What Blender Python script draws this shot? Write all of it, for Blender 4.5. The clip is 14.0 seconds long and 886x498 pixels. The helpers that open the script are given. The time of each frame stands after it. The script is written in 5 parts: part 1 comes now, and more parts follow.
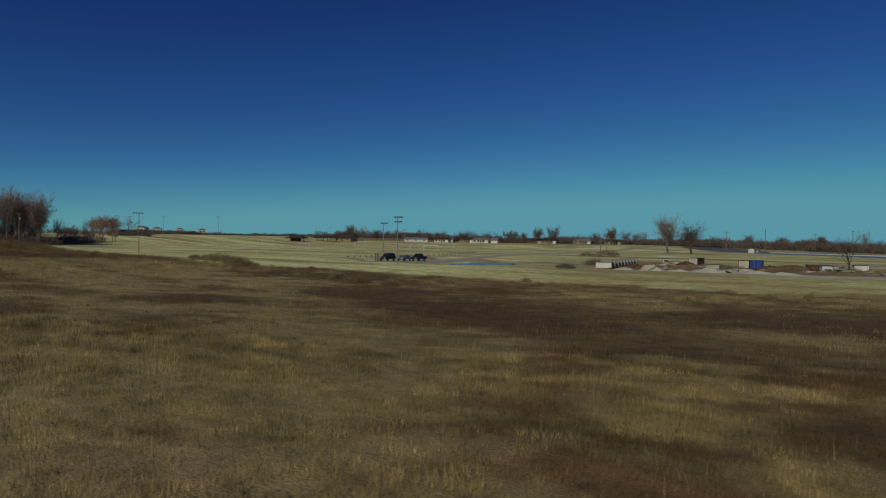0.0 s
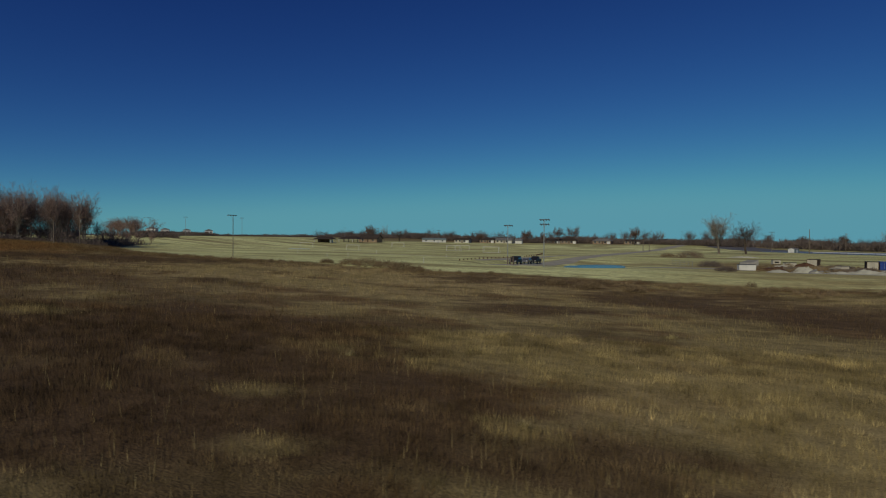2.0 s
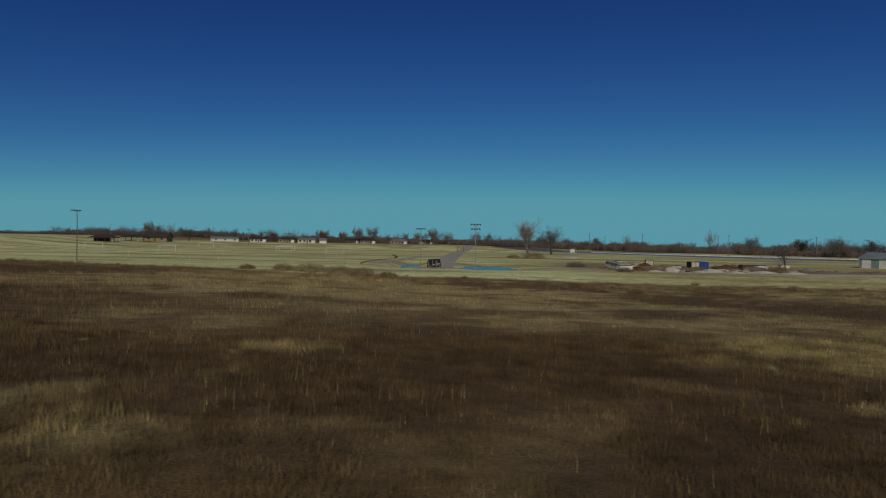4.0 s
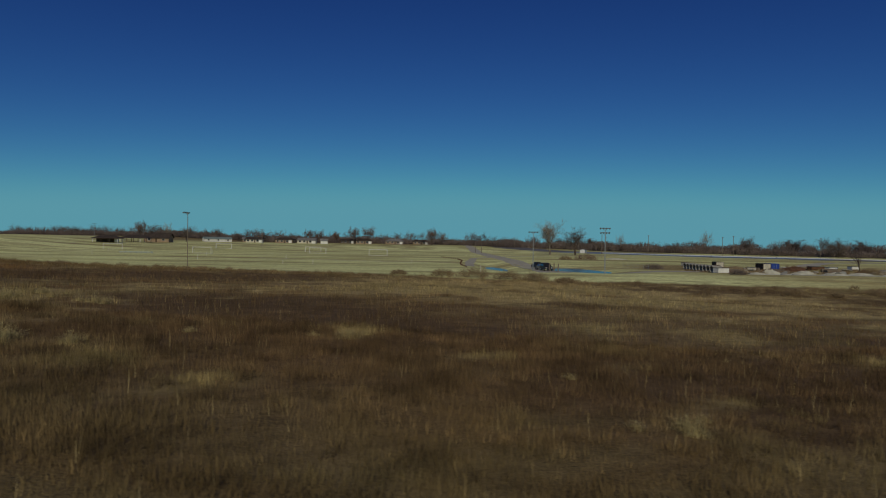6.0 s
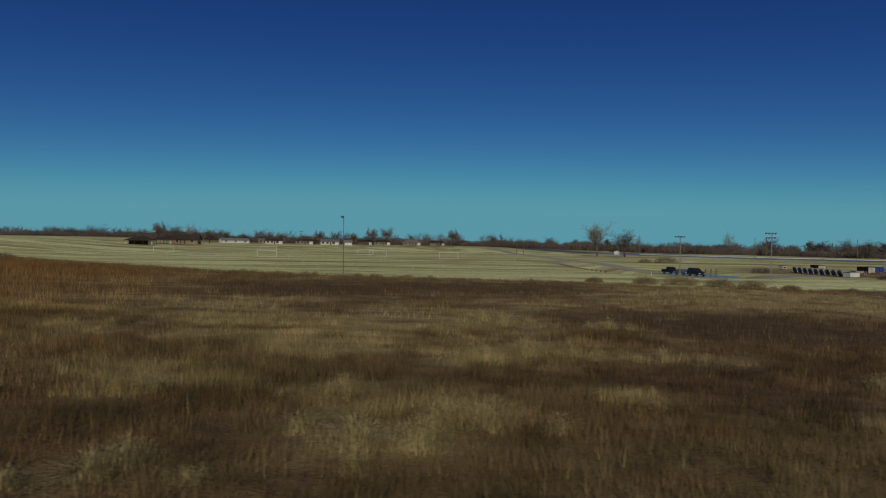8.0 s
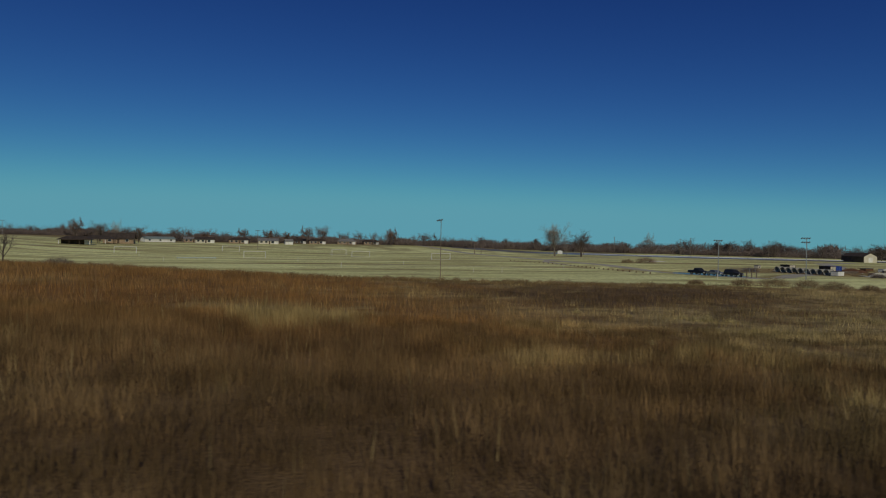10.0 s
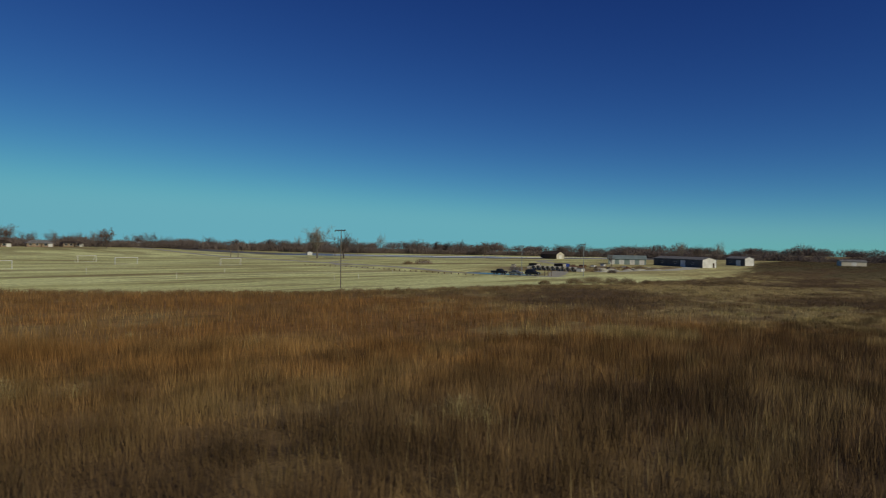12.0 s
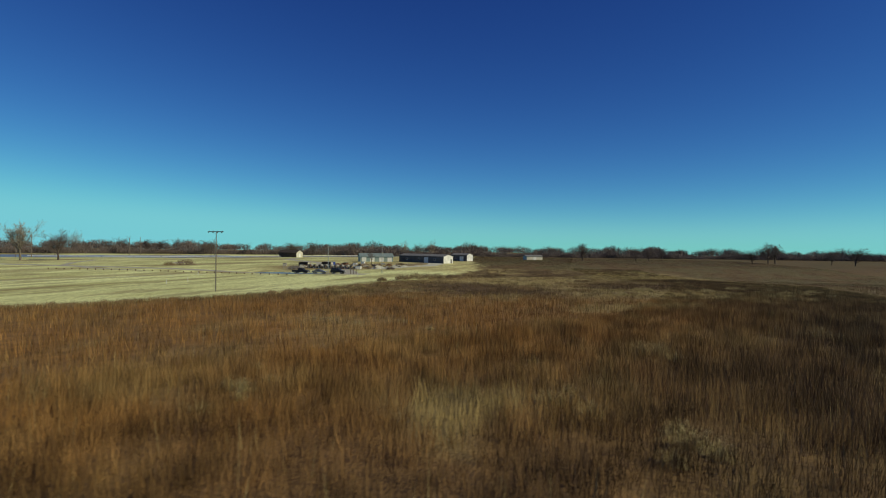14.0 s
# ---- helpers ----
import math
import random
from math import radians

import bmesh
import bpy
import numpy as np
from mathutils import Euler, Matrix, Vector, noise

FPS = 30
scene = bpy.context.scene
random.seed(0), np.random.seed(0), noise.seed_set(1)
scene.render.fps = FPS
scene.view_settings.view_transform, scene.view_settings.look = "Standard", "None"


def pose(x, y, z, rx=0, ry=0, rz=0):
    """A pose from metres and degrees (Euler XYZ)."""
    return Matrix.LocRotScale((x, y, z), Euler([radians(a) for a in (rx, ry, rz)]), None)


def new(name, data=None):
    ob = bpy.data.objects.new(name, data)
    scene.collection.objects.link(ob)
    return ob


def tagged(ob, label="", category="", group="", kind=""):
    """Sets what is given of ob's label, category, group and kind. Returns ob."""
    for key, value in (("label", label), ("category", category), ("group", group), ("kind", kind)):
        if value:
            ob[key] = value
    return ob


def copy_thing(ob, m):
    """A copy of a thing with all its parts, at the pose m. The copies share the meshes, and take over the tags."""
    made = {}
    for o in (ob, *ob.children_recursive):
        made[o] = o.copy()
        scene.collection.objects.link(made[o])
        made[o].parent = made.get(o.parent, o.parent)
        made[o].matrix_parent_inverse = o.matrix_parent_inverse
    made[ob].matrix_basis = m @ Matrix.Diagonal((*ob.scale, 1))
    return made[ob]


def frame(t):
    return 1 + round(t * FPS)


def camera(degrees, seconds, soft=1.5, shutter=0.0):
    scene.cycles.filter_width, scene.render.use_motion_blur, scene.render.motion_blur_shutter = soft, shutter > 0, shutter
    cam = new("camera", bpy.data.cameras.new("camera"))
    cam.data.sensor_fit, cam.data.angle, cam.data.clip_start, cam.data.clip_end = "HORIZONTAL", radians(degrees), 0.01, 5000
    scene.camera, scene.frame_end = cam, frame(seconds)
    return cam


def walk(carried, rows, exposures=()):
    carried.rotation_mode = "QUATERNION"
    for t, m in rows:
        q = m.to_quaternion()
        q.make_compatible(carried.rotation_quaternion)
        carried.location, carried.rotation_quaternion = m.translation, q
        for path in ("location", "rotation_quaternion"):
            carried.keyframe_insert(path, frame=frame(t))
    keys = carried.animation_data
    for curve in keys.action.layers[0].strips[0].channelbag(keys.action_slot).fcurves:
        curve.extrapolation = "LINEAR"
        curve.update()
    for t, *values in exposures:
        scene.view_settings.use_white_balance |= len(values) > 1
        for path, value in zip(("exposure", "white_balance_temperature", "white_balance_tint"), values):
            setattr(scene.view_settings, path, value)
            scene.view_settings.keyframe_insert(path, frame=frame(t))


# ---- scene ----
cam = camera(74.2, 14.0, soft=1.1, shutter=0.1)
ROWS = [
    (0, 86.50, 21.61, 4.82, 89.13, -0.71, 27.90),
    (0.5, 79.31, 18.64, 4.85, 89.17, -0.60, 27.44),
    (1, 71.36, 15.18, 4.88, 89.19, -0.57, 26.95),
    (1.5, 62.91, 11.56, 4.99, 89.19, -0.52, 26.29),
    (2, 54.46, 8.35, 5.19, 89.11, -0.50, 25.75),
    (2.5, 46.32, 5.95, 5.48, 89.12, -0.54, 21.25),
    (2.7, 42.89, 5.25, 5.56, 89.19, -0.63, 15.93),
    (4.8, 3.71, 0.03, 5.95, 89.24, -0.90, 0.53),
    (5, 0.00, 0.00, 5.99, 89.23, -0.90, 0.00),
    (5.5, -9.26, 0.85, 6.13, 89.24, -0.90, -1.22),
    (6, -18.86, 2.38, 6.29, 89.22, -0.88, -2.61),
    (6.5, -28.95, 4.48, 6.48, 89.22, -0.88, -3.44),
    (7, -39.03, 6.64, 6.63, 89.24, -0.87, -4.02),
    (7.5, -48.76, 8.62, 6.74, 89.25, -0.83, -4.55),
    (8, -58.28, 10.39, 6.87, 89.23, -0.85, -5.48),
    (10.5, -109.40, 21.27, 7.78, 89.19, -1.03, -18.01),
    (11, -119.58, 24.62, 8.27, 89.22, -0.97, -19.87),
    (11.3, -125.25, 26.86, 8.56, 89.26, -0.96, -25.36),
    (11.5, -128.72, 28.63, 8.74, 89.33, -0.99, -30.91),
    (12, -136.55, 33.97, 9.13, 89.46, -0.84, -46.54),
    (12.5, -143.96, 40.10, 9.42, 89.56, -0.85, -57.89),
    (13, -151.12, 46.64, 9.61, 89.58, -0.82, -65.29),
    (13.5, -158.18, 53.69, 9.64, 89.64, -0.82, -72.13),
    (14, -164.97, 61.00, 9.44, 89.63, -0.78, -77.00),
]
walk(cam, [(t, pose(x, y, z, rx, ry, rz)) for t, x, y, z, rx, ry, rz in ROWS],
     exposures=[(0, -1.0, 6500, 10), (9.0, -0.98, 6500, 10), (10.3, -0.88, 6500, 10), (11.0, -0.82, 6550, 10), (11.4, -0.78, 6600, 10), (12.0, -0.6, 6700, 9), (12.5, -0.46, 6800, 8), (13.3, -0.2, 6900, 4), (14, -0.06, 6900, 2)])


# ---- sky and sun ----
SUN_AZ, SUN_EL = radians(184), radians(32)
world = bpy.data.worlds.new("sky")
scene.world = world
world.use_nodes = True
wt = world.node_tree
sky = wt.nodes.new("ShaderNodeTexSky")
sky.sky_type, sky.sun_disc = "NISHITA", False
sky.sun_elevation, sky.sun_rotation = SUN_EL, SUN_AZ
sky.altitude, sky.air_density, sky.dust_density, sky.ozone_density = 1500, 0.7, 0.0, 4.0
# the clear winter air deepens the blue upwards: a power for each channel, and its size
split, join = wt.nodes.new("ShaderNodeSeparateColor"), wt.nodes.new("ShaderNodeCombineColor")
wt.links.new(sky.outputs[0], split.inputs[0])
for k, (power, size, most) in enumerate(((1.5, 0.0125, 0.098), (1.55, 0.0189, 0.30), (1.05, 0.0448, 0.375))):
    raised, sized, held = (wt.nodes.new("ShaderNodeMath") for _ in range(3))
    raised.operation, sized.operation, held.operation = "POWER", "MULTIPLY", "SMOOTH_MIN"
    raised.inputs[1].default_value, sized.inputs[1].default_value = power, size
    held.inputs[1].default_value, held.inputs[2].default_value = most, most * 0.6
    wt.links.new(split.outputs[k], raised.inputs[0])
    wt.links.new(raised.outputs[0], sized.inputs[0])
    wt.links.new(sized.outputs[0], held.inputs[0])
    wt.links.new(held.outputs[0], join.inputs[k])
wt.links.new(join.outputs[0], wt.nodes["Background"].inputs[0])
wt.nodes["Background"].inputs[1].default_value = 2.0
sun = new("sun", bpy.data.lights.new("sun", "SUN"))
sun.data.energy, sun.data.angle, sun.data.color = 3.3, radians(0.5), (1.0, 0.91, 0.67)
sun_dir = Vector((math.sin(SUN_AZ) * math.cos(SUN_EL), math.cos(SUN_AZ) * math.cos(SUN_EL), math.sin(SUN_EL)))
sun.rotation_mode = "QUATERNION"
sun.rotation_quaternion = sun_dir.to_track_quat("Z", "Y")


# ---- materials ----
def material(name, colors, rough=0.8, scale=1.0, fine=12.0, metal=0.0, bump=0.0, island=0.0, spec=0.3):
    """Two scales of noise over a list of colours; island: how much each loose piece varies in brightness."""
    m = bpy.data.materials.new(name)
    m.use_nodes = True
    t = m.node_tree
    b = t.nodes["Principled BSDF"]
    b.inputs["Roughness"].default_value, b.inputs["Metallic"].default_value = rough, metal
    b.inputs["Specular IOR Level"].default_value = spec
    where = t.nodes.new("ShaderNodeTexCoord")
    big, small = t.nodes.new("ShaderNodeTexNoise"), t.nodes.new("ShaderNodeTexNoise")
    big.inputs["Scale"].default_value, small.inputs["Scale"].default_value = scale, scale * fine
    big.inputs["Detail"].default_value, small.inputs["Detail"].default_value = 5.0, 3.0
    add = t.nodes.new("ShaderNodeMath")
    add.operation = "MULTIPLY_ADD"
    add.inputs[1].default_value = 0.35
    t.links.new(where.outputs["Object"], big.inputs["Vector"])
    t.links.new(where.outputs["Object"], small.inputs["Vector"])
    t.links.new(small.outputs[0], add.inputs[0])
    t.links.new(big.outputs[0], add.inputs[2])
    ramp = t.nodes.new("ShaderNodeValToRGB")
    n = len(colors)
    for k in range(n):
        at = 0.45 + 0.45 * k / max(1, n - 1)
        e = ramp.color_ramp.elements[k] if k < 2 else ramp.color_ramp.elements.new(at)
        e.position, e.color = at, (*colors[k], 1)
    t.links.new(add.outputs[0], ramp.inputs[0])
    out = ramp.outputs[0]
    if island:
        geo, hsv = t.nodes.new("ShaderNodeNewGeometry"), t.nodes.new("ShaderNodeHueSaturation")
        fit = t.nodes.new("ShaderNodeMapRange")
        fit.inputs[3].default_value, fit.inputs[4].default_value = 1 - island, 1 + island
        t.links.new(geo.outputs["Random Per Island"], fit.inputs[0])
        t.links.new(fit.outputs[0], hsv.inputs["Value"])
        t.links.new(out, hsv.inputs["Color"])
        out = hsv.outputs[0]
    t.links.new(out, b.inputs["Base Color"])
    if bump:
        bp = t.nodes.new("ShaderNodeBump")
        bp.inputs["Strength"].default_value, bp.inputs["Distance"].default_value = bump, 0.05
        t.links.new(add.outputs[0], bp.inputs["Height"])
        t.links.new(bp.outputs[0], b.inputs["Normal"])
    return m


def attribute_material(name, island, rough=0.9, scale=0.6, bump=0.0, low=0.75, high=1.25, stretch=1.0):
    """Colour from the mesh's own 'cover' attribute (which plant grows there), varied by noise and by blade."""
    m = bpy.data.materials.new(name)
    m.use_nodes = True
    t = m.node_tree
    b = t.nodes["Principled BSDF"]
    b.inputs["Roughness"].default_value = rough
    b.inputs["Specular IOR Level"].default_value = 0.15
    cover = t.nodes.new("ShaderNodeAttribute")
    cover.attribute_name = "cover"
    where, wide, fine = t.nodes.new("ShaderNodeTexCoord"), t.nodes.new("ShaderNodeTexNoise"), t.nodes.new("ShaderNodeTexNoise")
    mapping = t.nodes.new("ShaderNodeMapping")
    mapping.inputs["Scale"].default_value = (1, stretch, 1)
    t.links.new(where.outputs["Object"], mapping.inputs["Vector"])
    wide.inputs["Scale"].default_value, fine.inputs["Scale"].default_value = scale, scale * 9
    wide.inputs["Detail"].default_value = fine.inputs["Detail"].default_value = 6.0
    t.links.new(mapping.outputs[0], wide.inputs["Vector"])
    t.links.new(mapping.outputs[0], fine.inputs["Vector"])
    mean = t.nodes.new("ShaderNodeMath")
    mean.operation = "ADD"
    t.links.new(wide.outputs[0], mean.inputs[0])
    t.links.new(fine.outputs[0], mean.inputs[1])
    fit = t.nodes.new("ShaderNodeMapRange")
    fit.inputs[1].default_value, fit.inputs[2].default_value = 0.7, 1.3
    fit.inputs[3].default_value, fit.inputs[4].default_value = low, high
    t.links.new(mean.outputs[0], fit.inputs[0])
    value = fit.outputs[0]
    if island:
        geo, span, mul = t.nodes.new("ShaderNodeNewGeometry"), t.nodes.new("ShaderNodeMapRange"), t.nodes.new("ShaderNodeMath")
        span.inputs[3].default_value, span.inputs[4].default_value = 1 - island, 1 + island
        mul.operation = "MULTIPLY"
        t.links.new(geo.outputs["Random Per Island"], span.inputs[0])
        t.links.new(span.outputs[0], mul.inputs[0])
        t.links.new(value, mul.inputs[1])
        value = mul.outputs[0]
    hsv = t.nodes.new("ShaderNodeHueSaturation")
    t.links.new(value, hsv.inputs["Value"])
    t.links.new(cover.outputs["Color"], hsv.inputs["Color"])
    t.links.new(hsv.outputs[0], b.inputs["Base Color"])
    if bump:
        bp = t.nodes.new("ShaderNodeBump")
        bp.inputs["Strength"].default_value, bp.inputs["Distance"].default_value = bump, 0.15
        t.links.new(fine.outputs[0], bp.inputs["Height"])
        t.links.new(bp.outputs[0], b.inputs["Normal"])
    return m


M_GROUND = attribute_material("dry_ground", 0.0, 0.95, 0.8, bump=0.5, low=0.58, high=1.32, stretch=1.6)
M_GRASS = attribute_material("dry_grass", 0.3, 0.85, 0.4, low=0.8, high=1.2)
M_BARK_PALE = material("pale_bark", [(0.10, 0.08, 0.06), (0.30, 0.26, 0.21)], 0.9, 0.8, 8, bump=0.5)
M_BARK = material("dark_bark", [(0.055, 0.042, 0.032), (0.14, 0.105, 0.085)], 0.9, 0.8, 8, bump=0.5)
M_TWIG = material("bare_twigs", [(0.115, 0.09, 0.08), (0.215, 0.17, 0.15)], 0.9, 0.05, 6, island=0.22)
M_TWIG_PALE = material("pale_bare_twigs", [(0.21, 0.175, 0.135), (0.42, 0.35, 0.28)], 0.9, 0.2, 6, island=0.35)
M_TWIG_RED = material("reddish_dead_leaves", [(0.13, 0.08, 0.058), (0.25, 0.155, 0.115)], 0.9, 0.1, 6, island=0.35)
M_TWIG_WOOD = material("brown_wood_twigs", [(0.24, 0.165, 0.135), (0.40, 0.285, 0.24)], 0.9, 0.05, 6, island=0.35)
M_BRUSH = material("dry_brush", [(0.19, 0.135, 0.075), (0.34, 0.25, 0.14)], 0.9, 0.1, 6, island=0.35)
M_GRAVEL = material("pale_gravel", [(0.44, 0.425, 0.33), (0.68, 0.655, 0.52)], 0.95, 0.5, 14, bump=0.6)
M_LANE = material("grey_dirt_lane", [(0.34, 0.315, 0.25), (0.52, 0.48, 0.38)], 0.95, 0.3, 10, bump=0.4)
M_RED_SOIL = material("red_soil", [(0.17, 0.13, 0.075), (0.29, 0.225, 0.13)], 0.95, 0.4, 10, bump=0.6)
M_ASPHALT = material("worn_asphalt", [(0.13, 0.135, 0.15), (0.24, 0.245, 0.26)], 0.36, 0.05, 30, spec=0.5)
M_ROAD = material("rough_grey_road", [(0.11, 0.105, 0.10), (0.20, 0.19, 0.18)], 0.7, 0.05, 30)
M_WATER = material("still_water", [(0.012, 0.02, 0.03), (0.02, 0.03, 0.04)], 0.18, 0.9, 6, bump=0.25, spec=0.5)
M_WHITE = material("white_paint", [(0.62, 0.61, 0.57), (0.82, 0.81, 0.78)], 0.5, 0.6, 10)
M_GOAL = material("white_pipe", [(0.7, 0.7, 0.68), (0.85, 0.85, 0.83)], 0.4, 2, 6)
M_CREAM = material("cream_siding", [(0.5, 0.46, 0.36), (0.66, 0.61, 0.5)], 0.6, 0.5, 10)
M_TAN = material("tan_brick", [(0.24, 0.17, 0.11), (0.38, 0.28, 0.19)], 0.85, 0.8, 12, bump=0.2)
# brown wood, and the painted shade on the containers' and barn's long sides
M_BROWN_OR_SHADED_WALL = material("brown_wood_or_shaded_wall", [(0.05, 0.035, 0.025), (0.11, 0.075, 0.05)], 0.8, 0.7, 9, bump=0.2)
M_ROOF_DARK = material("dark_brown_shingles", [(0.035, 0.027, 0.022), (0.08, 0.06, 0.048)], 0.9, 0.8, 14, bump=0.3)
M_ROOF_GREY = material("grey_shingles", [(0.13, 0.13, 0.13), (0.26, 0.25, 0.24)], 0.9, 0.8, 14, bump=0.3)
M_ROOF_METAL = material("green_grey_metal_roof", [(0.22, 0.28, 0.26), (0.34, 0.41, 0.38)], 0.6, 0.4, 10, metal=0.3)
# darkened to hold the shade of the warehouses' long walls; also on box lids
M_SHADE_GREY_METAL = material("shade_grey_sheet_metal", [(0.06, 0.061, 0.066), (0.11, 0.112, 0.118)], 0.7, 0.4, 10)
M_BLUE = material("blue_container_paint", [(0.015, 0.04, 0.24), (0.03, 0.075, 0.34)], 0.5, 0.8, 8)
M_BLUE_PALE = material("pale_blue_paint", [(0.28, 0.36, 0.40), (0.38, 0.46, 0.5)], 0.5, 0.8, 8)
M_GLASS = material("dark_window_glass", [(0.02, 0.025, 0.03), (0.04, 0.045, 0.05)], 0.08, 1, 4, spec=0.6)
M_CONCRETE = material("weathered_concrete", [(0.22, 0.215, 0.19), (0.42, 0.40, 0.35)], 0.9, 0.9, 10, bump=0.3)
M_WOOD_POLE = material("weathered_pole_wood", [(0.13, 0.10, 0.075), (0.26, 0.21, 0.16)], 0.85, 0.9, 10, bump=0.2)
M_STEEL = material("galvanised_steel", [(0.3, 0.31, 0.31), (0.45, 0.46, 0.46)], 0.45, 2, 6, metal=0.6)
M_LAMP = material("floodlight_housing", [(0.08, 0.085, 0.09), (0.15, 0.155, 0.16)], 0.5, 2, 6, metal=0.3)
M_RUST = material("rusty_iron", [(0.07, 0.035, 0.02), (0.16, 0.08, 0.045)], 0.9, 1.2, 8, bump=0.3)
M_TYRE = material("black_rubber", [(0.012, 0.012, 0.012), (0.03, 0.03, 0.03)], 0.8, 3, 6)
M_CAR_DARK = material("dark_car_paint", [(0.01, 0.011, 0.013), (0.02, 0.021, 0.024)], 0.5, 2, 6, spec=0.35)
M_CAR_BLUE = material("navy_car_paint", [(0.010, 0.011, 0.016), (0.016, 0.018, 0.024)], 0.5, 2, 6, spec=0.35)
M_CAR_GREY = material("silver_car_paint", [(0.2, 0.21, 0.23), (0.3, 0.31, 0.33)], 0.25, 2, 6, metal=0.5)
M_HEADLIGHT = material("clear_headlight", [(0.6, 0.6, 0.58), (0.8, 0.8, 0.78)], 0.1, 2, 6)


# ---- building blocks ----
def part(name, bm, mat, parent=None, label=""):
    me = bpy.data.meshes.new(name)
    bm.to_mesh(me)
    bm.free()
    me.materials.append(mat)
    ob = new(name, me)
    ob.parent = parent
    if label:
        ob["label"] = label
    return ob


def raw(name, verts, faces, mat, parent=None, label="", smooth=False):
    me = bpy.data.meshes.new(name)
    me.from_pydata(verts, [], faces)
    me.materials.append(mat)
    if smooth:
        me.shade_smooth()
    ob = new(name, me)
    ob.parent = parent
    if label:
        ob["label"] = label
    return ob


def thing(name, m, label, category, group="", kind=""):
    ob = new(name)
    ob.matrix_basis = m
    ob.empty_display_size = 0.1
    return tagged(ob, label, category, group, kind)


def box(bm, x0, y0, z0, x1, y1, z1, bevel=0.0):
    made = bmesh.ops.create_cube(bm, size=1.0)
    for v in made["verts"]:
        v.co = Vector(((x0 + x1) / 2 + v.co.x * (x1 - x0), (y0 + y1) / 2 + v.co.y * (y1 - y0), (z0 + z1) / 2 + v.co.z * (z1 - z0)))
    if bevel:
        edges = list({e for v in made["verts"] for e in v.link_edges})
        bmesh.ops.bevel(bm, geom=edges, offset=bevel, segments=2, affect="EDGES")
    return bm


def rod(bm, p0, p1, r0, r1, n=8):
    p0, p1 = Vector(p0), Vector(p1)
    way = p1 - p0
    m = Matrix.Translation((p0 + p1) / 2) @ way.to_track_quat("Z", "Y").to_matrix().to_4x4()
    bmesh.ops.create_cone(bm, cap_ends=True, segments=n, radius1=r0, radius2=r1, depth=way.length, matrix=m)
    return bm


def hash01(i, j, seed):
    n = np.sin(i * 127.1 + j * 311.7 + seed * 74.7) * 43758.5453
    return n - np.floor(n)


def value_noise(x, y, seed):
    i, j = np.floor(x), np.floor(y)
    u, v = x - i, y - j
    u, v = u * u * (3 - 2 * u), v * v * (3 - 2 * v)
    a, b = hash01(i, j, seed), hash01(i + 1, j, seed)
    c, d = hash01(i, j + 1, seed), hash01(i + 1, j + 1, seed)
    return (a * (1 - u) + b * u) * (1 - v) + (c * (1 - u) + d * u) * v


def fbm(x, y, seed, octaves=4):
    total, amp, norm = 0.0, 1.0, 0.0
    for k in range(octaves):
        total = total + amp * value_noise(x * 2.0**k, y * 2.0**k, seed + 13 * k)
        norm += amp
        amp *= 0.55
    return total / norm


def smooth(a, b, v):
    k = np.clip((v - a) / (b - a), 0, 1)
    return k * k * (3 - 2 * k)


# ---- the lie of the land ----
def blob(x, y, cx, cy, rx, ry, turn=0.0):
    """A soft-edged stand of one plant: 1 at its middle, 0 outside."""
    c, k = math.cos(turn), math.sin(turn)
    u, v = (x - cx) * c + (y - cy) * k, -(x - cx) * k + (y - cy) * c
    return np.exp(-((u / rx) ** 2) - (v / ry) ** 2)


def edge_y(x):
    """How far north the tall meadow reaches, before the mown fields begin."""
    return 103 + 8 * smooth(0, -60, x) + 30 * smooth(-70, -150, x) + 40 * smooth(60, 300, x) + 5 * (fbm(x / 22, x * 0 + 3.3, 5) - 0.5)


def height(x, y):
    xx, yy = np.clip(x, -190, 62), np.clip(y, -10, 140)
    hill = 0.15 - 0.0344 * xx - 0.0046 * yy + 0.000105 * xx * yy + 0.000014 * xx * xx
    w = 1 - smooth(edge_y(x) - 18, edge_y(x) + 26, y)
    w = w * (1 - smooth(90, 170, x))
    lumps = 0.35 * (fbm(x / 9, y / 9, 21, 3) - 0.5)
    far = smooth(330, 700, np.hypot(x, y - 100))
    dip = 1.9 * blob(x, y, 24.5, 160, 11, 22) + 1.8 * blob(x, y, 3.5, 166, 5, 26) + 0.7 * blob(x, y, 46, 172, 9, 10) + 0.6 * blob(x, y, 62, 150, 30, 26)
    dip = dip + 0.75 * blob(x, y, 82, 168, 30, 24)
    beyond = np.maximum(0, np.hypot(x, y) - 720)
    rise = 3.0 * smooth(255, 410, 0.8 * y - 0.6 * x) + 3.5 * smooth(-160, -270, x) * smooth(100, 170, y)
    return hill * w + lumps * w * (1 - far) - dip + rise - 0.012 * beyond


def meadow(x, y):
    """1 where tall grass stands, 0 on the mown fields."""
    wobble = 9 * (fbm(x / 9, y / 9, 31, 3) - 0.5) + 7 * (fbm(x / 2.2, y / 2.2, 33, 2) - 0.5)
    m = 1 - smooth(-1.5, 2.5, y - edge_y(x) + wobble)
    return m


TAN, STRAW = np.array([0.365, 0.287, 0.125]), np.array([0.45, 0.35, 0.165])
BROWN, DARK = np.array([0.198, 0.126, 0.056]), np.array([0.152, 0.097, 0.049])
RUSSET, GREEN = np.array([0.30, 0.15, 0.045]), np.array([0.52, 0.50, 0.19])
PALE, FADED = np.array([0.82, 0.83, 0.39]), np.array([0.65, 0.65, 0.29])
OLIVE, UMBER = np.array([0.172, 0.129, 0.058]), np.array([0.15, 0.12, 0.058])


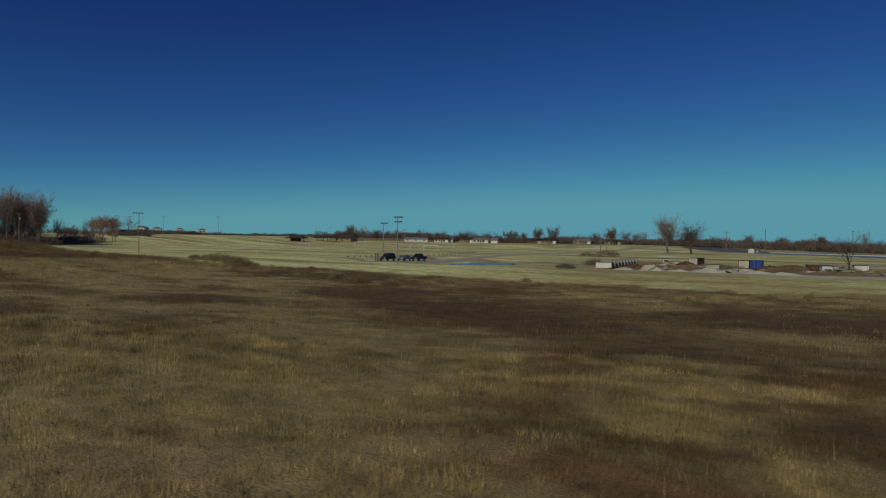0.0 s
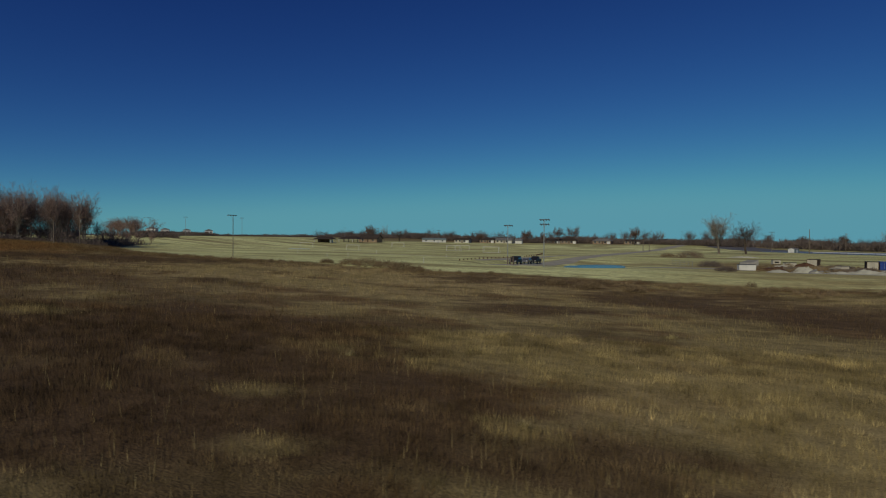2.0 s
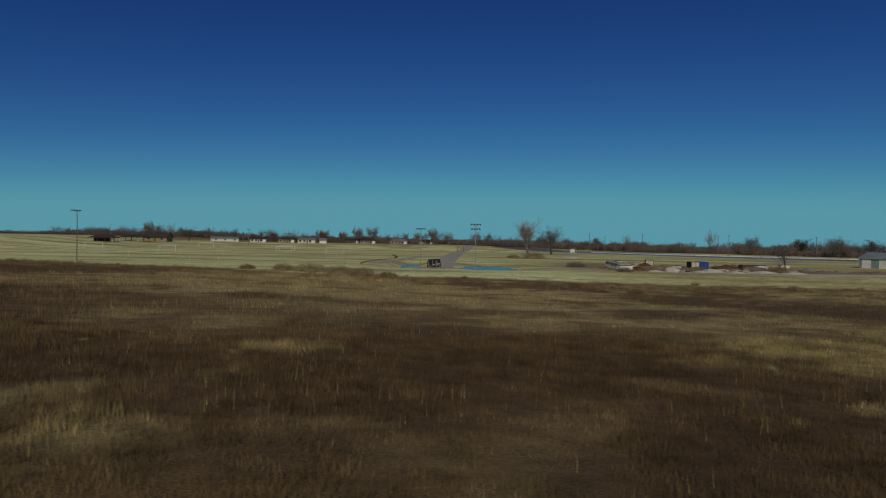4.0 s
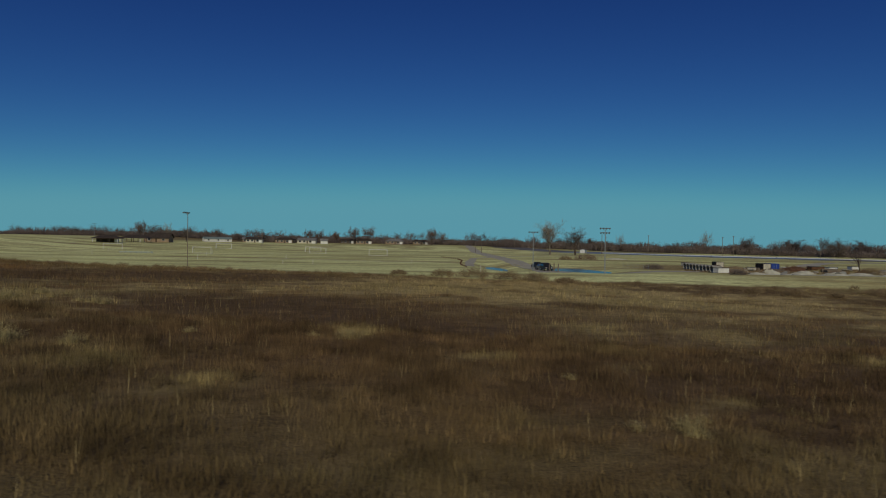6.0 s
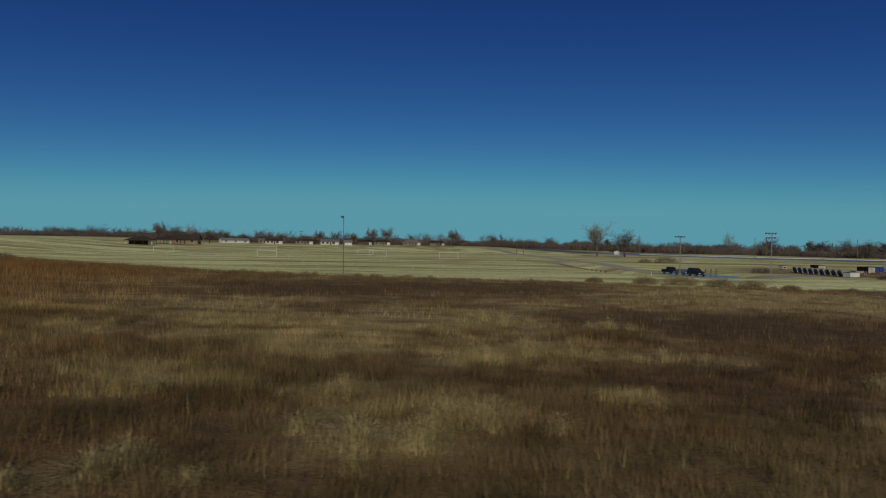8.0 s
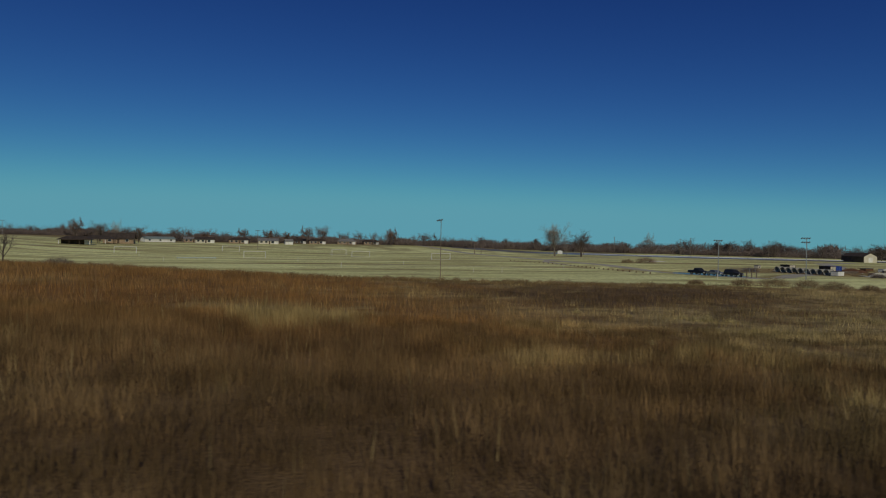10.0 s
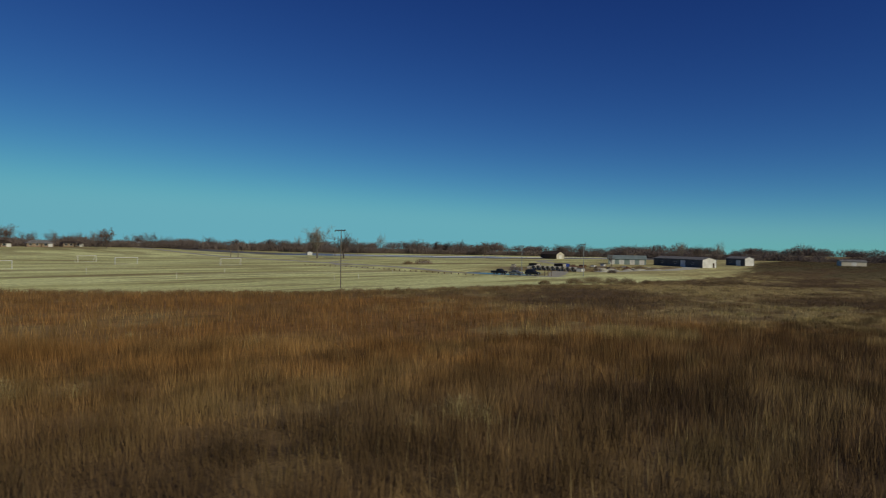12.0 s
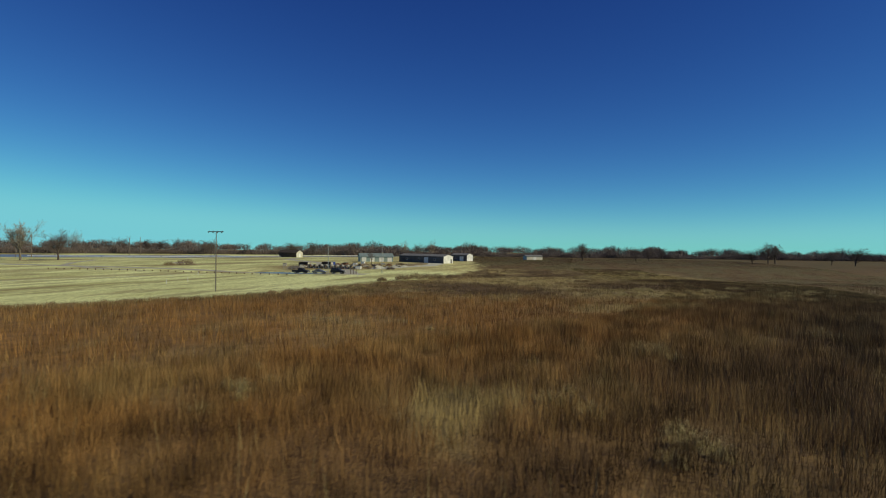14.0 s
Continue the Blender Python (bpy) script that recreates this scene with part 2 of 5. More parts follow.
def blend(a, b, k):
    return a * (1 - k)[..., None] + b * k[..., None]


# the largest tufts of bleached grass: x, y, size
TUFTS = [(-3.9, 14.4, 1.5), (-10.2, 20.6, 1.1), (-38.3, 30.6, 2.0), (-36.2, 23.6, 1.2), (-46.2, 19.2, 1.8), (-51.6, 38.3, 1.6), (-50.4, 49.6, 2.0), (-45.2, 37, 1.3), (-43.4, 48.4, 1.5), (-50, 29.4, 1.2), (-22.7, 36.3, 1.3), (-48.3, 37.2, 1.2), (-42.7, 25.4, 1.1), (-133.1, 56.9, 1.6), (-123.2, 45.8, 1.4), (-145.4, 61.2, 1.3), (-145.5, 73, 1.2), (-149.2, 58.1, 1.2), (-137.4, 47.1, 1.6), (-59, 24.5, 1.7), (-55.5, 26.5, 1.7), (-60, 29.5, 1.2), (-66, 29.5, 1.2), (-68, 54, 1.5), (-51, 54, 1.4), (-64, 22.5, 1.3), (-68, 39, 1.1)]


# stands of dark forbs and of pale bunch grass: x, y, size
DARK_STANDS = [(46, 76, 9), (62, 71, 10), (71, 66, 9), (81, 58, 6), (88, 81, 10), (97, 78, 10), (91, 56, 5), (90, 46, 5), (20, 90, 9), (33, 92, 10), (50, 82, 10), (17, 31, 9), (17, 39, 8), (35, 21, 5), (42, 30, 3), (46, 26, 3), (53, 27, 3)]
DARK_STANDS += [(-47, 83, 13), (-34, 51, 9), (-19, 40, 8), (-9, 27, 7), (-2, 29, 7), (6, 27, 7), (16, 31, 7), (21, 28, 6), (-2, 60, 4), (39, 61, 6), (-65, 74, 13), (-40, 89, 11), (-31, 52, 10), (-24, 44, 8), (-46, 31, 5), (-134, 46, 4), (-126, 47, 3), (-117, 42, 4), (39, 34, 3), (47, 28, 3), (28, 42, 5), (57, 90, 7)]
PALE_STANDS = [(36, 75, 3), (54, 55, 7), (65, 52, 7), (73, 51, 6), (79, 47, 5), (84, 57, 3), (91, 69, 5), (77, 84, 5), (82, 44, 5), (69, 40, 7), (-13, 74, 9), (7, 68, 9), (37, 27, 1.8), (41, 40, 6), (47, 40, 6), (55, 50, 7), (57, 39, 6), (48, 28, 1.8), (57, 32, 4), (42, 22, 1.4)]
PALE_STANDS += [(-6, 43, 3), (3, 42, 4), (24, 48, 5), (9, 34, 3), (-14, 80, 9), (14, 67, 8), (38, 69, 6), (3, 22, 2), (7, 19, 2), (-15, 31, 2), (-52, 54, 5), (-69, 56, 5), (-53, 42, 2.5), (-50, 30, 2.5), (-43, 26, 2), (-22, 38, 3), (-32, 28, 2), (-27, 25, 2), (-19, 78, 9), (4, 80, 9), (-97, 53, 6), (-101, 59, 5), (-146, 65, 3), (-58, 28, 4), (-66, 31, 5), (-67, 49, 6), (-52, 49, 5)]


def stand_map(spots):
    """How thick the named stands grow, on a half-metre grid from (-175, -10)."""
    gx, gy = np.meshgrid(np.arange(-175, 125, 0.5), np.arange(-10, 120, 0.5))
    total = np.zeros(gx.shape)
    for cx, cy, size in spots:
        total = np.maximum(total, blob(gx, gy, cx, cy, size, 0.85 * size))
    return total


DARK_MAP, PALE_MAP = stand_map(DARK_STANDS), stand_map(PALE_STANDS)


def stands(x, y, grid):
    i = np.clip(np.round((y + 10) * 2).astype(int), 0, grid.shape[0] - 1)
    j = np.clip(np.round((x + 175) * 2).astype(int), 0, grid.shape[1] - 1)
    return grid[i, j]


def path_y(x):
    return np.interp(x, [-235, -165, -109, -58, 0, 86, 130], [90, 58, 21, 10, 0, 21, 30])


def cover(x, y, fields=True):
    """The colour of what grows at a place; fields: with the mown ground beside the meadow."""
    n1, n2, n4 = fbm(x / 26, y / 11, 41), fbm(x / 7, y / 3.5, 43), fbm(x / 3.2, y / 2.4, 45)
    east = smooth(20, 55, x + 20 * (n1 - 0.5))
    col = blend(np.broadcast_to(BROWN, (*x.shape, 3)), TAN, smooth(0.48, 0.54, n2 + 0.20 * (east - 0.45)))
    n5 = fbm(x / 4.5, y / 1.6, 47)
    col = blend(col, OLIVE, 0.75 * smooth(0.51, 0.55, n5))
    col = blend(col, STRAW, 0.6 * smooth(0.57, 0.66, n2) * smooth(0.35, 0.55, n1))
    # stands of dark forbs
    dark = 0.88 * blob(x, y, 70, 74, 40, 14, -0.22) + 0.9 * blob(x, y, 22, 29, 22, 12, 0.2) + 0.9 * blob(x, y, -22, 50, 30, 10, -0.1) + 0.8 * blob(x, y, -30, 30, 22, 14, 0.1)
    dark = dark + 0.6 * blob(x, y, -60, 80, 22, 14) + 0.7 * blob(x, y, -95, 26, 16, 10) + 0.9 * blob(x, y, -98, 45, 8, 9) + 0.8 * blob(x, y, 20, 27, 26, 9)
    col = blend(col, DARK, 0.8 * smooth(0.54, 0.64, 0.62 * dark + 0.62 * (0.4 * n1 + 0.6 * n2)))
    low = blob(x, y, -5, 12, 60, 7) + blob(x, y, -45, 20, 30, 7)
    col = blend(col, OLIVE, 0.6 * np.clip(low, 0, 1) * smooth(0.3, 0.55, n1))
    # straw-coloured clumps
    pale = blob(x, y, -60, 42, 18, 10) + 0.8 * blob(x, y, -76, 56, 16, 9) + 0.9 * blob(x, y, 0, 66, 50, 8) + 1.1 * blob(x, y, 15, 86, 60, 14) + 0.6 * blob(x, y, 76, 40, 18, 12) + 1.2 * blob(x, y, 63, 24, 13, 10) + 0.6 * blob(x, y, 52, 40, 8, 15) + sum(0.9 * blob(x, y, px, py, 1.5 * size, 0.9 * size) for px, py, size in TUFTS)
    col = blend(col, STRAW, 0.75 * smooth(0.66, 0.80, 0.45 * pale + 0.8 * n4))
    mid = np.clip(1.15 * blob(x, y, 6, 76, 42, 20), 0, 1)
    col = blend(col, STRAW, 0.8 * mid * smooth(0.40, 0.50, n2))
    col = blend(col, BROWN, 0.6 * smooth(-92, -108, x))
    # russet grass on the western rise
    rus = smooth(-66, -96, x + 30 * (n1 - 0.5)) * smooth(34, 58, y + 18 * (n2 - 0.5) + 0.25 * (x + 105)) * (1 - smooth(-10, 6, y - edge_y(x) + 14))
    col = blend(col, RUSSET, 0.72 * rus * (0.5 + 0.5 * smooth(0.3, 0.6, n4)))
    west = smooth(-112, -128, x) * smooth(0.4, 0.62, n2)
    col = blend(col, TAN, 0.2 * west)
    col = blend(col, DARK, 0.66 * smooth(28, 10, y - path_y(x)) * smooth(-84, -108, x) * (0.45 + 0.55 * smooth(0.6, 0.4, n2)))
    col = blend(col, DARK * 0.7, 0.92 * np.clip(1.4 * blob(x, y, 25, 25, 13, 11, 0.2) + 0.7 * blob(x, y, 42, 22, 5, 8) + 0.3 * blob(x, y, -67, 26, 11, 7), 0, 1) * smooth(0.66, 0.52, n2))
    # the mapped stands, with ragged edges
    rag = 0.9 * (n4 - 0.5) + 1.0 * (n2 - 0.5) + 0.9 * (fbm(x / 1.4, y / 1.0, 49, 2) - 0.5)
    col = blend(col, DARK * 0.82, 0.85 * smooth(0.42, 0.54, stands(x, y, DARK_MAP) + rag))
    col = blend(col, TAN, 0.72 * smooth(0.50, 0.62, stands(x, y, PALE_MAP) + rag))
    # grey-brown grass of the eastern end; past x 120 darkened for the missing shade between blades
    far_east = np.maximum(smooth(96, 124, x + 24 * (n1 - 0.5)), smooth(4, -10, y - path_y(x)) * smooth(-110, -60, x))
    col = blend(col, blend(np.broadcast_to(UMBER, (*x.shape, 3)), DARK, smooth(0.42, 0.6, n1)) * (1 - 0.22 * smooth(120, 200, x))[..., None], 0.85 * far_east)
    if not fields:
        return col
    # mown fields in long pale and greener strips
    tilt = y + 0.10 * x
    s1, s2, s3 = fbm(x / 120, tilt / 24, 53), fbm(x / 60, tilt / 8, 59), fbm(x / 70, tilt / 11, 61)
    fld = blend(np.broadcast_to(PALE, (*x.shape, 3)), FADED, 0.8 * smooth(0.42, 0.58, s1))
    fld = blend(fld, GREEN, 0.6 * smooth(0.50, 0.60, s2))
    fld = blend(fld, OLIVE * 1.9, 0.58 * smooth(0.56, 0.60, s3))
    fld = blend(fld, OLIVE * 1.5, 0.52 * smooth(0.57, 0.62, fbm(x / 34, tilt / 3.4, 67)))
    fld = blend(fld, PALE * 1.05, 0.6 * smooth(0.60, 0.68, fbm(x / 40, tilt / 2.8, 69)))
    fld = blend(fld, BROWN * 1.2, 0.8 * np.clip(blob(x, y, 58, 303, 26, 9) + blob(x, y, 44, 218, 16, 5) + blob(x, y, 60, 178, 22, 12) + blob(x, y, 82, 160, 32, 17), 0, 1))
    rough = smooth(30, 62, x + 16 * (n1 - 0.5)) * smooth(176, 150, y - 0.35 * (x - 60) + 14 * (n2 - 0.5))
    fld = blend(fld, TAN * 1.25, 0.72 * rough * (0.6 + 0.4 * smooth(0.4, 0.6, n2)))
    fld = blend(fld, BROWN, 0.85 * smooth(420, 560, np.hypot(x, y)))
    return blend(fld, col, meadow(x, y))


def set_cover(me, cols):
    layer = me.attributes.new("cover", "FLOAT_COLOR", "POINT")
    rgba = np.ones((len(me.vertices), 4), np.float32)
    rgba[:, :3] = cols
    layer.data.foreach_set("color", rgba.ravel())


def axis_lines(lo, hi, step, reach):
    inner = list(np.arange(lo, hi + 0.01, step))
    grow, a, b, left, right = step, lo, hi, [], []
    while b < reach:
        grow *= 1.28
        b += grow
        a -= grow
        right.append(b)
        left.append(a)
    return np.array(left[::-1] + inner + right)


def build_ground():
    xs, ys = axis_lines(-240, 300, 2.2, 4200), axis_lines(-60, 330, 1.5, 4200)
    gx, gy = np.meshgrid(xs, ys)
    gz = height(gx, gy)
    n, k = gx.shape
    verts = np.stack([gx, gy, gz], -1).reshape(-1, 3)
    i = np.arange(n * k).reshape(n, k)
    quads = np.stack([i[:-1, :-1], i[:-1, 1:], i[1:, 1:], i[1:, :-1]], -1).reshape(-1, 4)
    me = bpy.data.meshes.new("ground")
    me.vertices.add(len(verts))
    me.vertices.foreach_set("co", verts.astype(np.float32).ravel())
    me.loops.add(quads.size)
    me.loops.foreach_set("vertex_index", quads.astype(np.int32).ravel())
    me.polygons.add(len(quads))
    me.polygons.foreach_set("loop_start", np.arange(0, quads.size, 4, dtype=np.int32))
    me.update()
    me.validate()
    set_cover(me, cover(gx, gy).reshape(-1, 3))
    me.shade_smooth()
    me.materials.append(M_GROUND)
    tagged(new("ground", me), "dry winter ground of mown playing fields and rough meadow", "ground", kind="structure")


def triangles_mesh(name, pts, cols, mat):
    """pts: n x 3 x 3, a triangle a row; cols: a colour for each."""
    n = len(pts)
    me = bpy.data.meshes.new(name)
    me.vertices.add(3 * n)
    me.vertices.foreach_set("co", pts.astype(np.float32).ravel())
    me.loops.add(3 * n)
    me.loops.foreach_set("vertex_index", np.arange(3 * n, dtype=np.int32))
    me.polygons.add(n)
    me.polygons.foreach_set("loop_start", np.arange(0, 3 * n, 3, dtype=np.int32))
    me.update()
    if cols is not None:
        set_cover(me, np.repeat(cols, 3, 0))
    me.materials.append(mat)
    return new(name, me)


def blades(rng, x, y, tall, wide, lean):
    """One tapering blade at each place."""
    n = len(x)
    a, b = rng.uniform(0, 2 * np.pi, n), rng.uniform(0, 2 * np.pi, n)
    h = tall * rng.uniform(0.55, 1.15, n)
    z = height(x, y) - 0.03
    w = wide * rng.uniform(0.6, 1.3, n) / 2
    off = lean * h * rng.uniform(0, 1, n)
    base = np.stack([x, y, z], -1)
    side = np.stack([np.cos(a) * w, np.sin(a) * w, 0 * a], -1)
    top = base + np.stack([np.cos(b) * off, np.sin(b) * off, h], -1)
    return np.stack([base - side, base + side, top], 1)


def build_grass():
    rng = np.random.default_rng(7)

    def sow(name, n, x0, x1, far0, far1, wide, label):  # far0, far1: how far north of the path
        x = rng.uniform(x0, x1, n)
        front = path_y(x)
        y = front + rng.uniform(far0, far1, n)
        keep = rng.uniform(0, 1, n) < meadow(x, y)
        x, y = x[keep], y[keep]
        clump = fbm(x / 1.3, y / 1.3, 71, 3)
        dense = rng.uniform(0.20, 0.70, len(x)) < clump + 0.06
        x, y, clump = x[dense], y[dense], clump[dense]
        tall = (0.22 + 0.5 * fbm(x / 9, y / 9, 73, 3) + 0.5 * (clump - 0.5)) * (1 - 0.35 * smooth(-20, 40, x)) + 0.3 * smooth(-70, -100, x)
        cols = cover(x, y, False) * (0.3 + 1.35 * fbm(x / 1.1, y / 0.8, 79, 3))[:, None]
        cols = cols * np.where(fbm(x / 2.4, y / 1.3, 83, 3) > 0.53, 0.68, 1.12)[:, None]
        pale = rng.uniform(0, 1, len(x)) < 0.05
        cols[pale] = cols[pale] * 1.3
        ob = triangles_mesh(name, blades(rng, x, y, tall, wide, 0.42), cols, M_GRASS)
        tagged(ob, label, "grass", kind="stuff")

    sow("meadow_grass", 1600000, -235, 125, 4, 36, 0.017, "tall dry brown and tan prairie grass on the meadow")
    sow("distant_meadow_grass", 1050000, -260, 330, 35, 135, 0.03, "rough dry brown grass reaching the mown fields")
    sow("eastern_meadow_grass", 420000, -110, 340, -90, 36, 0.036, "dark brown grass of the eastern meadow")


def build_stalks():
    """Single dead flower stalks that stand above the grass, pale and dark."""
    rng = np.random.default_rng(17)
    n = 60000
    x = rng.uniform(-180, 100, n)
    y = path_y(x) + 6 + 46 * rng.uniform(0, 1, n) ** 1.3
    keep = (rng.uniform(0.38, 0.62, n) < fbm(x / 5, y / 4, 91, 3)) & (meadow(x, y) > 0.5)
    x, y = x[keep], y[keep]
    tall = 0.55 + 0.35 * fbm(x / 8, y / 8, 93, 2) + 0.3 * smooth(-70, -105, x)
    cols = cover(x, y, False) * 0.75
    bleached = rng.uniform(0, 1, len(x)) < 0.22
    cols[bleached] = STRAW * rng.uniform(0.55, 1.0, (int(bleached.sum()), 1))
    tagged(triangles_mesh("dry_stalks", blades(rng, x, y, tall, 0.02, 0.22), cols, M_GRASS), "single dead weed stalks standing above the meadow grass", "weeds", kind="stuff")


build_ground()
build_grass()
build_stalks()


# ---- water, tracks and roads ----
def strip(name, pts, width, mat, lift, label, category):
    """A flat strip along a line on the ground."""
    vs, fs, n = [], [], 0
    fine = []
    for (ax, ay), (bx, by) in zip(pts[:-1], pts[1:]):
        steps = max(1, int(math.hypot(bx - ax, by - ay) / 4))
        fine += [(ax + (bx - ax) * k / steps, ay + (by - ay) * k / steps) for k in range(steps)]
    fine.append(pts[-1])
    for k, (x, y) in enumerate(fine):
        x0, y0 = fine[max(0, k - 1)]
        x1, y1 = fine[min(len(fine) - 1, k + 1)]
        d = math.hypot(x1 - x0, y1 - y0)
        nx, ny = -(y1 - y0) / d, (x1 - x0) / d
        for q in (-0.5, -0.17, 0.17, 0.5):
            wob = 0.12 * width * (noise.noise((x / 9, y / 9, q * 7)) if abs(q) == 0.5 else 0)
            px, py = x + nx * (q * width + wob), y + ny * (q * width + wob)
            vs.append((px, py, float(height(np.array(px), np.array(py))) + lift))
        if k:
            fs += [(4 * k - 4 + j, 4 * k - 3 + j, 4 * k + 1 + j, 4 * k + j) for j in range(3)]
    ob = raw(name, vs, fs, mat, smooth=True)
    return tagged(ob, label, category, kind="structure")


def pool(name, x, y, rx, ry, turn, lift, label):
    """A shallow sheet of standing water with an uneven shore."""
    vs = [(x, y, lift)]
    for k in range(64):
        a = 2 * math.pi * k / 64
        r = 1 + 0.35 * noise.noise((math.cos(a) * 1.7 + x, math.sin(a) * 1.7 + y, 0.5)) + 0.12 * noise.noise((math.cos(a) * 5, math.sin(a) * 5, x))
        px, py = rx * r * math.cos(a), ry * r * math.sin(a)
        vs.append((x + px * math.cos(turn) - py * math.sin(turn), y + px * math.sin(turn) + py * math.cos(turn), lift))
    ob = raw(name, vs, [(0, k + 1, (k + 1) % 64 + 1) for k in range(64)], M_WATER)
    return tagged(ob, label, "water", kind="structure")


strip("dirt_road", [(11.2, 126), (12.6, 148), (13, 175), (14, 230), (16, 335), (21, 420), (26, 520)], 6.5, M_LANE, 0.02, "pale dirt road leading across the mown fields", "road")
strip("dirt_track", [(-5, 152), (-2, 186), (3, 222), (18, 250), (40, 268), (75, 290)], 2.6, M_LANE, 0.03, "narrow pale dirt track beside the road", "track")
strip("yard_track", [(12, 132), (30, 140), (48, 150), (75, 165), (105, 185), (140, 222), (170, 232)], 6.0, M_LANE, 0.025, "worn dirt track into the storage yard", "track")
strip("gravel_yard", [(62, 141), (74, 139), (84, 134), (95, 128), (120, 130), (150, 140)], 7.0, M_GRAVEL, 0.03, "pale gravel yard along the meadow's edge", "gravel")
strip("parking_lot", [(96, 405), (116, 360), (145, 322), (190, 285)], 56.0, M_ASPHALT, 0.08, "broad worn asphalt lot with a blue sheen", "parking lot")
strip("highway", [(40, 560), (66, 440), (98, 372), (135, 318), (185, 275), (260, 225), (420, 150)], 34.0, M_ROAD, 0.05, "wide worn grey asphalt road", "road")
strip("field_line_1", [(-70, 193), (-42, 181), (-15, 166)], 0.35, M_WHITE, 0.03, "worn white line across the mown field", "field line")
strip("field_line_2", [(-196, 297), (-183, 305)], 0.6, M_WHITE, 0.03, "worn white line on the far mown field", "field line")
strip("field_line_3", [(-80, 248), (-64, 246)], 0.5, M_WHITE, 0.03, "worn white line on the mown field", "field line")
pool("flood_water_1", 24.5, 157, 8.5, 16, 0.0, -1.3, "shallow blue flood water beside the dirt road")
pool("flood_water_2", 3.5, 166, 3.6, 24, 0.0, -1.42, "shallow blue flood water along the dirt road")


# ---- grass tufts and brush ----
def tuft_mesh(rng, n, tall, spread, droop, mat, name):
    a, r = rng.uniform(0, 2 * np.pi, n), spread * rng.uniform(0, 1, n) ** 0.6
    h = tall * rng.uniform(0.35, 1.1, n) * (1 - 0.5 * r / spread)
    base = np.stack([np.cos(a) * r, np.sin(a) * r * 0.7, 0 * a - 0.03], -1)
    out = rng.uniform(-0.25, 0.45, n) * spread
    mid = base + np.stack([np.cos(a) * out * 0.5, np.sin(a) * out * 0.5, h * 0.75], -1)
    tip = base + np.stack([np.cos(a) * out * 1.3, np.sin(a) * out * 1.3, h * (1 - droop * rng.uniform(0, 1, n))], -1)
    s = np.stack([-np.sin(a), np.cos(a), 0 * a], -1) * 0.011
    tris = np.concatenate([np.stack([base - s, base + s, mid], 1), np.stack([mid - s * 0.8, mid + s * 0.8, tip], 1)])
    ob = triangles_mesh(name, tris, None, mat)
    return ob


M_TUFT = material("bleached_grass", [(0.32, 0.26, 0.12), (0.55, 0.46, 0.22)], 0.85, 0.8, 6, island=0.3)


def build_tufts():
    """Low broad clumps of bleached grass, alone and in loose groups."""
    rng = np.random.default_rng(11)
    protos = [tuft_mesh(rng, 330, 0.6 + 0.07 * k, 0.62 + 0.1 * k, 0.3, M_TUFT, "grass_tussock") for k in range(3)]
    spots = []
    for x, y, s in TUFTS:
        for k in range(4):
            r, a = 0.55 * s * math.sqrt(k), k * 2.4 + x
            spots.append((x + r * math.cos(a) * 1.6, y + r * math.sin(a), s * (0.8 - 0.1 * k)))
    for k in range(22):
        x = rng.uniform(-165, 70)
        spots.append((x, float(path_y(np.array(x))) + rng.uniform(14, 46), rng.uniform(0.4, 0.8)))
    for k, (x, y, s) in enumerate(spots):
        m = Matrix.Translation((x, y, float(height(np.array(x), np.array(y))))) @ Matrix.Rotation(rng.uniform(0, 6.28), 4, "Z") @ Matrix.Scale(s, 4)
        ob = protos[k] if k < 3 else protos[k % 3].copy()
        if k >= 3:
            scene.collection.objects.link(ob)
        ob.matrix_basis = m
        tagged(ob, "bleached straw-coloured grass tussock standing in darker meadow grass", "grass tuft", "tussocks in the meadow")


build_tufts()


